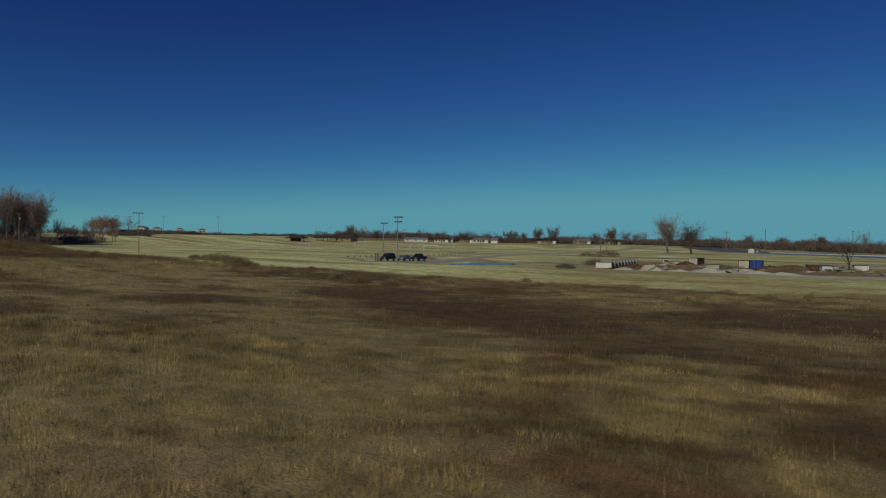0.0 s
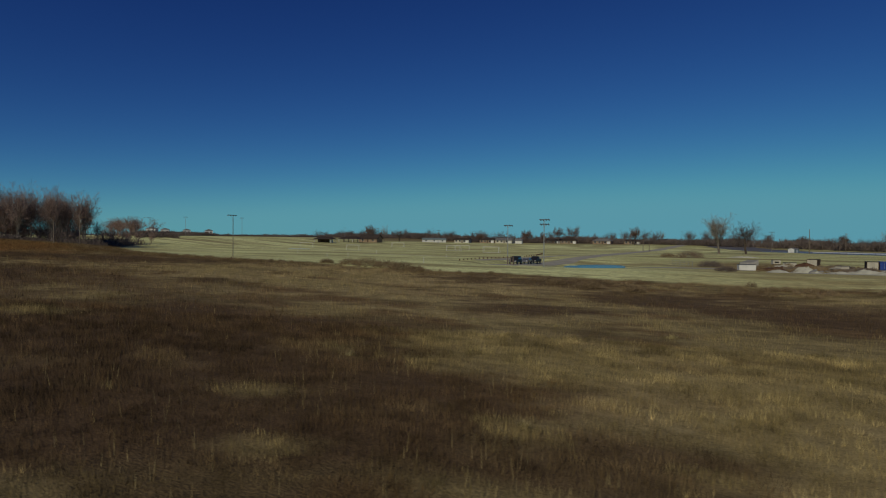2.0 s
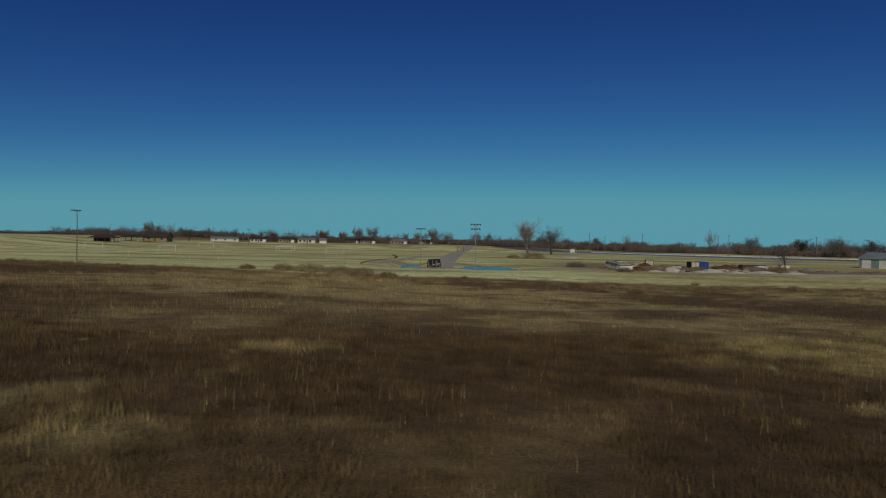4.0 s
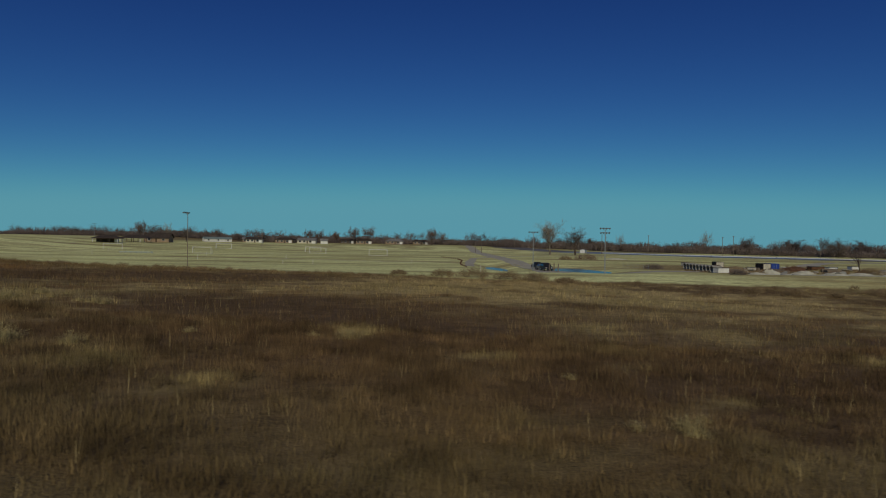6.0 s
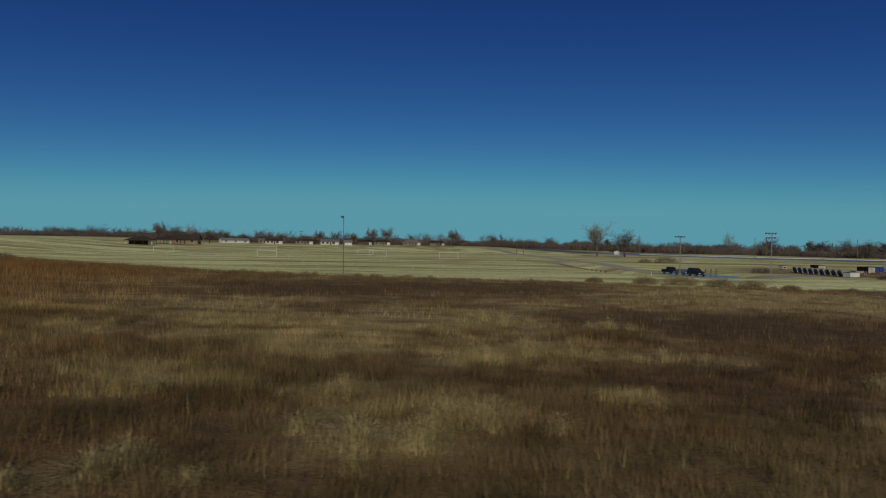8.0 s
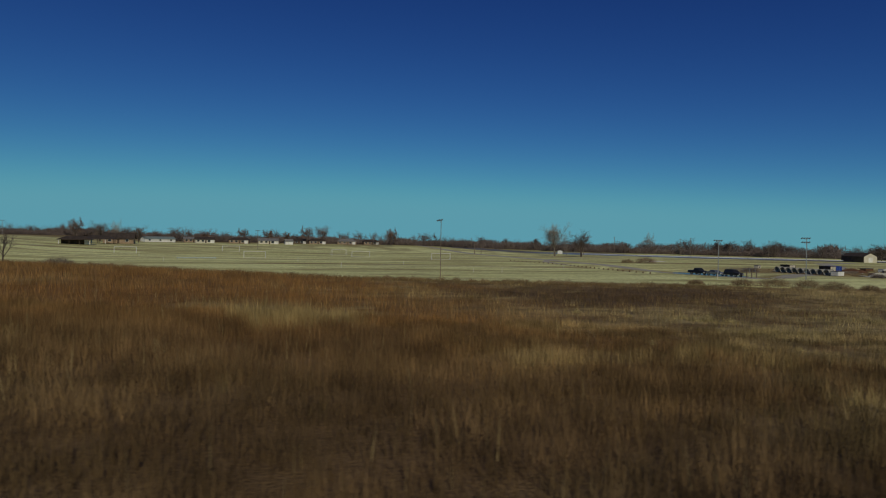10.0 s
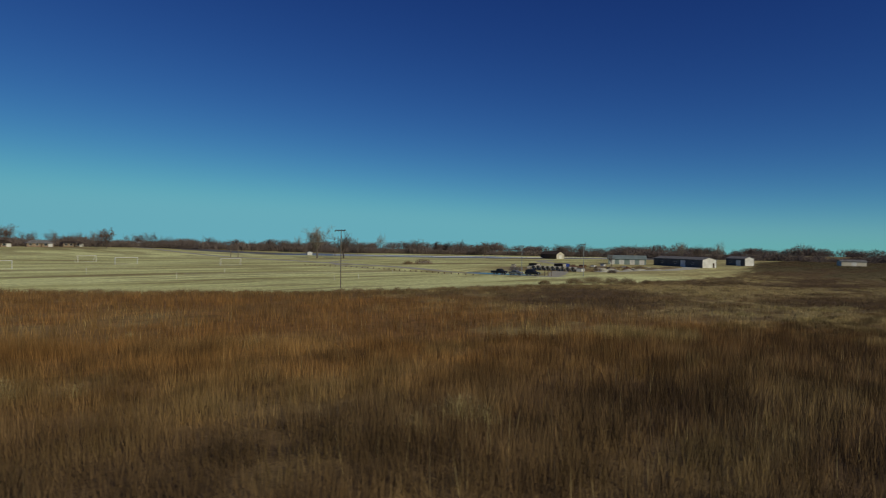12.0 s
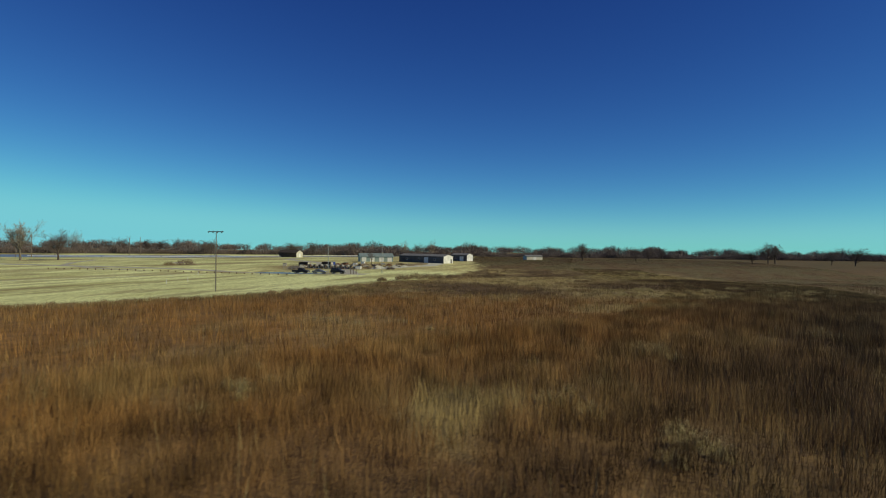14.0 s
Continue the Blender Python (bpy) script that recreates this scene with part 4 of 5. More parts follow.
def bench():
    root = thing("players_bench", pose(-120.8, 220.6, 0, 0, 0, 3), "long low pale blue bench on the mown field", "bench")
    part("seat", box(bmesh.new(), -5.9, -0.2, 0.42, 5.9, 0.2, 0.48, 0.01), M_BLUE_PALE, root)
    part("backrest", box(bmesh.new(), -5.9, 0.22, 0.6, 5.9, 0.27, 0.74, 0.01), M_BLUE_PALE, root)
    for k in range(7):
        bm = bmesh.new()
        x = -5.6 + k * 1.866
        rod(bm, (x, -0.15, 0), (x, -0.15, 0.42), 0.03, 0.03, 6)
        rod(bm, (x, 0.24, 0), (x, 0.24, 0.98), 0.03, 0.03, 6)
        part("leg", bm, M_STEEL, root)


bench()


def marker_post(x, y, h):
    base = on_ground(x, y)
    root = thing("marker_post", Matrix.Translation(base), "short white marker post on the mown field", "post", "marker posts on the fields")
    part("shaft", rod(bmesh.new(), (0, 0, -0.1), (0, 0, h), 0.045, 0.04, 8), M_WHITE, root)
    part("cap", rod(bmesh.new(), (0, 0, h), (0, 0, h + 0.06), 0.08, 0.03, 8), M_STEEL, root)


for px, py, ph in ((-141.5, 241.7, 1.4), (-80.7, 171.4, 1.5), (-44.6, 150.1, 1.2), (-52, 150, 1.0), (-60, 190, 1.2), (-20, 165, 1.0), (-5.5, 123, 1.4), (-90, 205, 1.4), (-128, 205, 1.2)):
    marker_post(px, py, ph)


# wooden bollards along the track
def bollards():
    line = [(-9.0, 228), (-4.5, 205), (-4.0, 190), (-6.0, 172), (-7.0, 156), (-6.5, 142)]
    first = None
    for (ax, ay), (bx, by) in zip(line[:-1], line[1:]):
        n = int(math.hypot(bx - ax, by - ay) / 2.6)
        for k in range(n):
            x, y = ax + (bx - ax) * k / n, ay + (by - ay) * k / n
            if first is None:
                first = thing("bollard", Matrix.Translation(on_ground(x, y)), "short dark wooden bollard beside the dirt track", "bollard", "bollards along the track")
                part("log", rod(bmesh.new(), (0, 0, -0.2), (0, 0, 0.42), 0.15, 0.14, 9), M_RUST, first)
            else:
                copy_thing(first, Matrix.Translation(on_ground(x, y)) @ pose(0, 0, 0, 0, 0, 31 * k))


bollards()


# ---- parked cars ----
def car(x, y, turn, kind, paint, label):
    """Profile of the body lofted across its width, wheels, glass and lights as parts."""
    root = thing("car", pose(x, y, float(height(np.array(x), np.array(y))) + 0.03, 0, 0, turn), label, "car", "cars parked on the dirt road")
    if kind == "suv":
        prof = [(-2.3, 0.45), (-2.35, 0.8), (-2.2, 1.05), (-2.05, 1.72), (-1.6, 1.8), (0.35, 1.76), (1.0, 1.12), (2.1, 1.0), (2.35, 0.8), (2.35, 0.45)]
        win = [(-1.95, 1.15), (-1.85, 1.62), (0.3, 1.62), (0.8, 1.15)]
    elif kind == "pickup":
        prof = [(-2.8, 0.5), (-2.8, 1.15), (-0.75, 1.15), (-0.65, 1.75), (-0.3, 1.84), (0.75, 1.8), (1.35, 1.2), (2.6, 1.08), (2.8, 0.9), (2.8, 0.5)]
        win = [(-0.55, 1.22), (-0.48, 1.68), (0.7, 1.66), (1.15, 1.22)]
    else:
        prof = [(-2.25, 0.4), (-2.3, 0.75), (-2.15, 0.98), (-1.5, 1.05), (-0.95, 1.42), (0.2, 1.46), (0.95, 1.0), (2.05, 0.88), (2.3, 0.68), (2.3, 0.4)]
        win = [(-1.35, 1.05), (-0.9, 1.34), (0.15, 1.36), (0.78, 1.03)]
    vs, fs, n = [], [], len(prof)
    for yy, sq in ((-0.92, 0.93), (-0.78, 1.0), (0.78, 1.0), (0.92, 0.93)):
        for px, pz in prof:
            tuck = 0.16 if pz > 1.2 else 0.0
            vs.append((px * (0.985 if abs(yy) > 0.9 else 1), yy * (1 - tuck), 0.45 + (pz - 0.45) * sq if abs(yy) > 0.9 else pz))
    for k in range(3):
        for j in range(n):
            fs.append((k * n + j, k * n + (j + 1) % n, (k + 1) * n + (j + 1) % n, (k + 1) * n + j))
    fs += [tuple(range(n - 1, -1, -1)), tuple(range(3 * n, 4 * n))]
    body = raw("body", vs, fs, paint, root)
    for sy in (-1, 1):
        q = [(px, sy * (0.925 - 0.15 * (pz > 1.2)), pz) for px, pz in win] + [(px, sy * (0.90 - 0.15 * (pz > 1.2)), pz) for px, pz in win]
        raw("side_window", q, [(0, 1, 2, 3), (7, 6, 5, 4)] + [(k, (k + 1) % 4, 4 + (k + 1) % 4, 4 + k) for k in range(4)], M_GLASS, root)
    (ax, az), (bx, bz) = win[2], win[3]
    raw("windscreen", [(ax + 0.12, -0.62, az), (ax + 0.12, 0.62, az), (bx + 0.14, 0.7, bz), (bx + 0.14, -0.7, bz)] + [(ax + 0.06, -0.62, az), (ax + 0.06, 0.62, az), (bx + 0.08, 0.7, bz), (bx + 0.08, -0.7, bz)], [(0, 1, 2, 3), (7, 6, 5, 4), (0, 3, 7, 4), (1, 5, 6, 2), (0, 4, 5, 1), (3, 2, 6, 7)], M_GLASS, root)
    front = prof[-2][0]
    for sy in (-0.62, 0.62):
        part("headlight", box(bmesh.new(), front - 0.08, sy - 0.17, 0.66, front + 0.03, sy + 0.17, 0.82, 0.02), M_HEADLIGHT, root)
        part("tail_light", box(bmesh.new(), prof[1][0] - 0.03, sy - 0.12, 0.72, prof[1][0] + 0.06, sy + 0.12, 0.92, 0.02), M_RED_SOIL, root)
    for sx in (-1.45, 1.45):
        for sy in (-0.84, 0.84):
            bm = bmesh.new()
            rod(bm, (sx, sy - 0.11, 0.33), (sx, sy + 0.11, 0.33), 0.36, 0.36, 18)
            wheel = part("tyre", bm, M_TYRE, root)
            part("rim", rod(bmesh.new(), (sx, sy - 0.12, 0.33), (sx, sy + 0.12, 0.33), 0.21, 0.21, 12), M_STEEL, wheel)
    return root


car(11.2, 136.3, -87, "suv", M_CAR_DARK, "dark parked sport utility vehicle on the dirt road")
car(11.7, 142.9, -86, "sedan", M_CAR_GREY, "silver grey parked sedan on the dirt road")
car(11.9, 149.6, -87, "pickup", M_CAR_BLUE, "navy blue parked pickup truck on the dirt road")
for px, py in ((10.9, 131.8), (11.8, 131.2), (12.6, 130.6)):
    root = thing("barrier_post", pose(px, py, float(height(np.array(px), np.array(py)))), "thick brown wooden barrier post by the road end", "post", "barrier posts at the road end")
    part("post", rod(bmesh.new(), (0, 0, -0.2), (0, 0, 1.75), 0.14, 0.12, 8), M_WOOD_POLE, root)
    part("cap", rod(bmesh.new(), (0, 0, 1.75), (0, 0, 1.82), 0.14, 0.10, 8), M_RUST, root)


# ---- storage yard ----
def concrete_pipes():
    n = 9
    for k in range(n):
        f = k / (n - 1)
        x, y = 60.4 - 1.9 * f, 169.5 - 19.2 * f
        root = thing("concrete_pipe", Matrix.Translation(on_ground(x, y)) @ pose(0, 0, -0.02, 0, 0, 96), "large grey concrete drain pipe lying in a row", "concrete pipe", "row of concrete pipes")
        vs, fs, m = [], [], 20
        for px, r in ((-1.2, 0.92), (1.2, 0.92), (1.2, 0.74), (-1.2, 0.74)):
            vs += [(r * math.cos(2 * math.pi * j / m), px, 0.92 + r * math.sin(2 * math.pi * j / m)) for j in range(m)]
        for a in range(4):
            b = (a + 1) % 4
            fs += [(a * m + j, a * m + (j + 1) % m, b * m + (j + 1) % m, b * m + j) for j in range(m)]
        raw("barrel", vs, fs, M_CONCRETE, root, smooth=False)
        vs2 = []
        for px, r in ((-1.24, 0.99), (-0.95, 0.99)):
            vs2 += [(r * math.cos(2 * math.pi * j / m), px, 0.92 + r * math.sin(2 * math.pi * j / m)) for j in range(m)]
        raw("collar", vs2, [(j, (j + 1) % m, m + (j + 1) % m, m + j) for j in range(m)], M_CONCRETE, root)


concrete_pipes()


def container(x, y, turn, paint, length, label, door_paint=None):
    root = thing("container", Matrix.Translation(on_ground(x, y)) @ pose(0, 0, 0.02, 0, 0, turn), label, "container", "containers in the yard")
    w, h = 2.3, 1.9
    vs, fs = [], []
    for sy in (-1, 1):
        bm = bmesh.new()
        n = int(length / 0.28)
        vv, ff = [], []
        for k in range(2 * n + 1):
            px = -length / 2 + 0.1 + k * (length - 0.2) / (2 * n)
            dep = 0.04 if (k // 1) % 4 in (1, 2) else 0.0
            vv += [(px, sy * (w / 2 - 0.03 - dep), 0.15), (px, sy * (w / 2 - 0.03 - dep), h - 0.12)]
            if k:
                ff.append((2 * k - 2, 2 * k, 2 * k + 1, 2 * k - 1))
        bm.free()
        raw("side_panel", vv, ff, paint, root)
    part("roof", box(bmesh.new(), -length / 2, -w / 2, h - 0.08, length / 2, w / 2, h, 0.02), paint, root)
    part("floor_frame", box(bmesh.new(), -length / 2, -w / 2, 0, length / 2, w / 2, 0.16, 0.02), paint, root)
    for sx in (-1, 1):
        for sy in (-1, 1):
            part("corner_post", box(bmesh.new(), sx * length / 2 - 0.08, sy * (w / 2 - 0.06) - 0.06, 0.1, sx * length / 2 + 0.02, sy * (w / 2 - 0.06) + 0.06, h - 0.05, 0.01), paint, root)
        for sy in (-1, 1):
            door = part("door", box(bmesh.new(), sx * (length / 2 - 0.06) - 0.03, sy * 0.57 - 0.54, 0.18, sx * (length / 2 - 0.06) + 0.03, sy * 0.57 + 0.54, h - 0.12, 0.01), door_paint or paint, root)
            part("lock_bar", rod(bmesh.new(), (sx * (length / 2 + 0.01), sy * 0.35, 0.25), (sx * (length / 2 + 0.01), sy * 0.35, h - 0.2), 0.025, 0.025, 6), M_STEEL, door)
    return root


container(87.4, 173.0, 85, M_BLUE, 4.6, "bright blue steel shipping container in the storage yard")
# two cream containers: shade is put into the brown bodies, doors keep the lit colour
container(84.9, 173.0, 85, M_BROWN_OR_SHADED_WALL, 4.6, "cream shipping container beside the blue one, body coloured dark brown for shade", M_CREAM)
container(74.2, 179.0, 76, M_BROWN_OR_SHADED_WALL, 5.0, "cream open storage box, all but its ends coloured dark brown for shade", M_CREAM)



def crate(x, y, sx, sy, sz, turn, mat, label):
    root = thing("storage_box", Matrix.Translation(on_ground(x, y)) @ pose(0, 0, 0, 0, 0, turn), label, "box", "boxes in the storage yard")
    part("body", box(bmesh.new(), -sx / 2, -sy / 2, 0.12, sx / 2, sy / 2, sz, 0.03), mat, root)
    part("lid", box(bmesh.new(), -sx / 2 - 0.06, -sy / 2 - 0.06, sz, sx / 2 + 0.06, sy / 2 + 0.06, sz + 0.09, 0.02), M_SHADE_GREY_METAL, root)
    if "opening" in label:
        # no hole is cut: a flat black panel gives the shade inside
        part("opening", box(bmesh.new(), -sx * 0.3, -sy / 2 - 0.02, 0.35, sx * 0.3, -sy / 2 + 0.03, sz * 0.7, 0.01), M_TYRE, root, "flat black panel in place of a shaded opening")
    for q in (-1, 1):
        part("skid", box(bmesh.new(), -sx / 2, q * sy * 0.35 - 0.08, 0, sx / 2, q * sy * 0.35 + 0.08, 0.14), M_WOOD_POLE, root)


crate(66.4, 184.4, 1.8, 1.5, 1.1, 15, M_CREAM, "small cream-coloured pump house with a flat black panel in place of a shaded opening")
crate(58.5, 147.6, 3.2, 2.0, 1.3, 12, M_WHITE, "white concrete block box at the end of the pipes")
crate(100.5, 165.5, 3.0, 1.6, 1.0, 10, M_WHITE, "white concrete block box on the yard's dirt")
crate(105.5, 163.5, 2.4, 1.6, 1.2, 4, M_WHITE, "white concrete block box on the yard's dirt")
crate(99, 170, 4.4, 1.8, 1.0, 8, M_RUST, "low rusty iron box behind the white blocks")
crate(78.5, 168, 2.2, 1.6, 1.0, 40, M_CREAM, "cream-coloured storage box on the yard's dirt")
crate(69, 178, 2.6, 1.4, 0.9, 25, M_CREAM, "cream-coloured storage box behind the pipes")



def mound(x, y, rx, ry, h, mat, label, seed):
    vs, fs, n, m = [], [], 10, 28
    for i in range(n + 1):
        f = i / n
        for j in range(m):
            a = 2 * math.pi * j / m
            nn = noise.noise((math.cos(a) * 1.5 + seed, math.sin(a) * 1.5, f * 2))
            r = f * (1 + 0.25 * nn)
            z = h * max(0, (1 - f**1.6)) * (1 + 0.45 * noise.noise((x + rx * r * math.cos(a), y + ry * r * math.sin(a), seed)) + 0.3 * noise.noise((2.7 * rx * r * math.cos(a), 2.7 * ry * r * math.sin(a), seed + 9)))
            vs.append((rx * r * math.cos(a), ry * r * math.sin(a), z - 0.05 * f))
        if i:
            fs += [((i - 1) * m + j, i * m + j, i * m + (j + 1) % m, (i - 1) * m + (j + 1) % m) for j in range(m)]
    ob = raw("mound", vs, fs, mat, smooth=True)
    ob.matrix_basis = Matrix.Translation(on_ground(x, y))
    return tagged(ob, label, "mound", "heaps in the storage yard")


for k, (mx, my, rx, ry, h) in enumerate(((68.7, 143.3, 2.7, 2.3, 1.25), (64, 141, 2.2, 1.8, 0.6), (74, 141, 2.6, 1.8, 0.5), (79, 146, 3.4, 2.2, 0.9), (83, 140, 3.0, 2.0, 0.7), (87, 137, 3.4, 2.0, 0.6), (80, 135, 2.6, 1.8, 0.5), (91, 132, 3.0, 1.8, 0.5), (85, 154, 2.8, 2.0, 0.8), (68, 176, 3.2, 2.0, 0.6), (60, 232, 4.5, 2.0, 0.6), (95, 143, 2.6, 1.8, 0.7))):
    mound(mx, my, rx * 1.1, ry * 1.1, h * 0.85, M_GRAVEL, "pale heap of gravel and broken concrete", k)
for k, (mx, my, rx, ry, h) in enumerate(((100, 137, 7, 2.6, 0.9), (112, 136, 8, 2.8, 1.0), (74, 174, 4, 2.0, 0.9), (79, 178, 3.6, 2.2, 1.0))):
    mound(mx, my, rx * 1.2, ry * 1.2, h * 0.6, M_RED_SOIL, "low heap of bare reddish soil", 20 + k)
for k, (mx, my, rx, ry, h) in enumerate(((72, 176, 3, 2.2, 1.1), (64, 156, 4, 2.2, 0.7), (90, 166, 4, 2, 1.0), (94, 172, 5, 2, 0.9), (96, 147, 3, 1.6, 0.9), (66, 163, 4, 2, 0.7))):
    mound(mx, my, rx, ry, h, M_RUST, "dark heap of rusty scrap and debris", 30 + k)


def rubble(x, y, w, d, tilt, turn):
    """A flat piece of broken concrete lying askew."""
    vs, n = [], 7
    for z in (0.0, 0.22):
        for j in range(n):
            a = 2 * math.pi * j / n
            r = 0.5 * (1 + 0.35 * noise.noise((x + math.cos(a), y + math.sin(a), 3)))
            vs.append((w * r * math.cos(a), d * r * math.sin(a), z))
    fs = [tuple(range(n - 1, -1, -1)), tuple(range(n, 2 * n))] + [(j, (j + 1) % n, n + (j + 1) % n, n + j) for j in range(n)]
    ob = raw("broken_concrete", vs, fs, M_CONCRETE)
    ob.matrix_basis = Matrix.Translation(on_ground(x, y) + Vector((0, 0, 0.5 * d * math.sin(radians(tilt)) - 0.1))) @ pose(0, 0, 0, tilt, 0, turn)
    tagged(ob, "broken piece of weathered concrete lying askew in the yard", "rubble", "broken concrete in the yard")


def timber_stack(x, y, turn, n):
    root = thing("timber_stack", Matrix.Translation(on_ground(x, y)) @ pose(0, 0, 0, 0, 0, turn), "weathered stack of timber beams in the storage yard", "timber stack", "timber stacks in the yard")
    for layer in range(3):
        for k in range(n - layer):
            px = (k - (n - layer - 1) / 2) * 0.34
            off = 0.25 * noise.noise((x, layer, k))
            part("beam", box(bmesh.new(), px - 0.15, -1.9 + off, 0.3 * layer, px + 0.15, 1.9 + off, 0.3 * layer + 0.28, 0.02), M_WOOD_POLE, root)


rng_yard = random.Random(4)
for k in range(34):
    rubble(rng_yard.uniform(62, 106), rng_yard.uniform(134, 182), rng_yard.uniform(1.2, 2.8), rng_yard.uniform(0.8, 1.6), rng_yard.uniform(5, 38), rng_yard.uniform(0, 360))
for px, py, turn, n in ((68, 158, 70, 6), (80, 170, 20, 5), (91, 152, 85, 7), (96, 160, 60, 6), (76, 150, 100, 5), (82, 162, 40, 5)):
    timber_stack(px, py, turn, n)
baked_wood("yard_weeds", "dry brown weeds between the heaps of the storage yard", [(48, 152), (62, 142), (112, 146)], 190, 38, (0.4, 1.2), 31, True, M_BRUSH)


def pipe_fence(x, y, turn, n, label):
    root = thing("pipe_fence", Matrix.Translation(on_ground(x, y)) @ pose(0, 0, 0, 0, 0, turn), label, "fence")
    for k in range(n + 1):
        part("post", rod(bmesh.new(), (k * 1.6, 0, -0.2), (k * 1.6, 0, 1.5), 0.04, 0.04, 8), M_STEEL, root)
    for z in (0.5, 0.95, 1.4):
        part("rail", rod(bmesh.new(), (0, 0, z), (n * 1.6, 0, z), 0.025, 0.025, 6), M_STEEL, root)


pipe_fence(42, 172, -50, 5, "grey steel pipe fence beside the dirt track")


def guard_rails():
    line = [(93.7, 352), (114, 323), (135, 301), (160, 285), (185, 262), (204, 248), (250, 222)]
    for (ax, ay), (bx, by) in zip(line[:-1], line[1:]):
        d, a = math.hypot(bx - ax, by - ay), math.degrees(math.atan2(by - ay, bx - ax))
        root = thing("guard_rail", pose(ax, ay, 0, 0, 0, a), "pale galvanised guard rail along the asphalt road", "guard rail", "guard rails")
        part("rail", box(bmesh.new(), 0, -0.04, 0.5, d - 0.5, 0.04, 0.82, 0.02), M_GOAL, root)
        for k in range(int(d / 4) + 1):
            part("post", box(bmesh.new(), k * 4 - 0.07, 0.05, -0.1, k * 4 + 0.07, 0.2, 0.75), M_WOOD_POLE, root)


guard_rails()


# ---- buildings ----
def gable_building(name, x, y, turn, w, d, eave, ridge_h, wall, roof, label, windows=(), doors=(), gable_mat=None, overhang=0.4, hip=0.0, category="house", group="", chimney=False):
    """Walls along x, ridge along x. windows: (side, at, width, sill, head); doors: (side, at, width, height). Sides: f, b, l, r."""
    root = thing(name, pose(x, y, float(height(np.array(x), np.array(y))), 0, 0, turn), label, category, group)
    t = 0.2
    part("wall", box(bmesh.new(), -w / 2, -d / 2, -0.1, w / 2, -d / 2 + t, eave), wall, root)
    part("wall", box(bmesh.new(), -w / 2, d / 2 - t, -0.1, w / 2, d / 2, eave), wall, root)
    for sx in (-1, 1):
        q = [(sx * w / 2, -d / 2 + t, -0.1), (sx * w / 2, d / 2 - t, -0.1), (sx * w / 2, d / 2 - t, eave), (sx * w / 2, 0, ridge_h - 0.12 if not hip else eave), (sx * w / 2, -d / 2 + t, eave)]
        q += [(px - sx * t, py, pz) for px, py, pz in q]
        raw("end_wall", q, [(0, 1, 2, 3, 4), (9, 8, 7, 6, 5)] + [(k, (k + 1) % 5, 5 + (k + 1) % 5, 5 + k) for k in range(5)], gable_mat or wall, root)
    o = overhang
    drop = o * (ridge_h - eave) / (d / 2)
    rx = w / 2 - hip
    top = [(-rx if hip else -w / 2 - o, 0, ridge_h), (rx if hip else w / 2 + o, 0, ridge_h)]
    low = [(-w / 2 - o, -d / 2 - o, eave - drop), (w / 2 + o, -d / 2 - o, eave - drop), (w / 2 + o, d / 2 + o, eave - drop), (-w / 2 - o, d / 2 + o, eave - drop)]
    up = [(px, py, pz + 0.14) for px, py, pz in low + top]
    dn = [(px, py, pz) for px, py, pz in low + top]
    shape = [(0, 1, 5, 4), (2, 3, 4, 5)] + ([(1, 2, 5), (3, 0, 4)] if hip else [])
    faces = shape + [tuple(6 + k for k in reversed(f)) for f in shape]
    rim = [(0, 1), (1, 2), (2, 3), (3, 0)] if hip else [(0, 1), (1, 5), (5, 2), (2, 3), (3, 4), (4, 0)]
    faces += [(b, a, 6 + a, 6 + b) for a, b in rim]
    raw("roof", up + dn, faces, roof, root)
    def slab(side, at, half, z0, z1, proud, thick):
        if side in "fb":
            s = -1 if side == "f" else 1
            y0, y1 = sorted((s * (d / 2 + proud), s * (d / 2 + proud - thick)))
            return at - half, y0, z0, at + half, y1, z1
        s = -1 if side == "l" else 1
        x0, x1 = sorted((s * (w / 2 + proud), s * (w / 2 + proud - thick)))
        return x0, at - half, z0, x1, at + half, z1
    for side, at, width, z0, z1 in windows:
        fr = part("window", box(bmesh.new(), *slab(side, at, width / 2 + 0.08, z0 - 0.08, z1 + 0.08, 0.03, 0.06)), M_WHITE, root)
        part("pane", box(bmesh.new(), *slab(side, at, width / 2, z0, z1, 0.04, 0.05)), M_GLASS, fr)
    for side, at, width, z1 in doors:
        dr = part("door", box(bmesh.new(), *slab(side, at, width / 2, 0, z1, 0.04, 0.08)), M_WHITE if width > 1.5 else M_BROWN_OR_SHADED_WALL, root)
        part("handle", box(bmesh.new(), *slab(side, at + width * 0.35, 0.05, 0.95, 1.05, 0.09, 0.06)), M_STEEL, dr)
    if chimney:
        part("chimney", box(bmesh.new(), w * 0.2, 0.3, ridge_h - 1.2, w * 0.2 + 0.7, 1.0, ridge_h + 0.8), M_TAN, root)
    return root


def ranch(x, y, turn, w, wall, roof, label, eave=2.4, ridge_h=3.8, hip=0.0, chimney=False):
    d = 8.0
    wins = [("f", -w * 0.36, 1.5, 0.9, 2.1), ("f", -w * 0.12, 1.5, 0.9, 2.1), ("f", w * 0.2, 1.8, 0.7, 2.1), ("l", 1.2, 1.2, 0.9, 2.0), ("r", -1.2, 1.2, 0.9, 2.0)]
    return gable_building("ranch_house", x, y, turn, w, d, eave, ridge_h, wall, roof, label, wins, [("f", w * 0.04, 0.95, 2.05), ("f", w * 0.38, 2.4, 2.1)], hip=hip, group="houses beyond the fields", chimney=chimney)


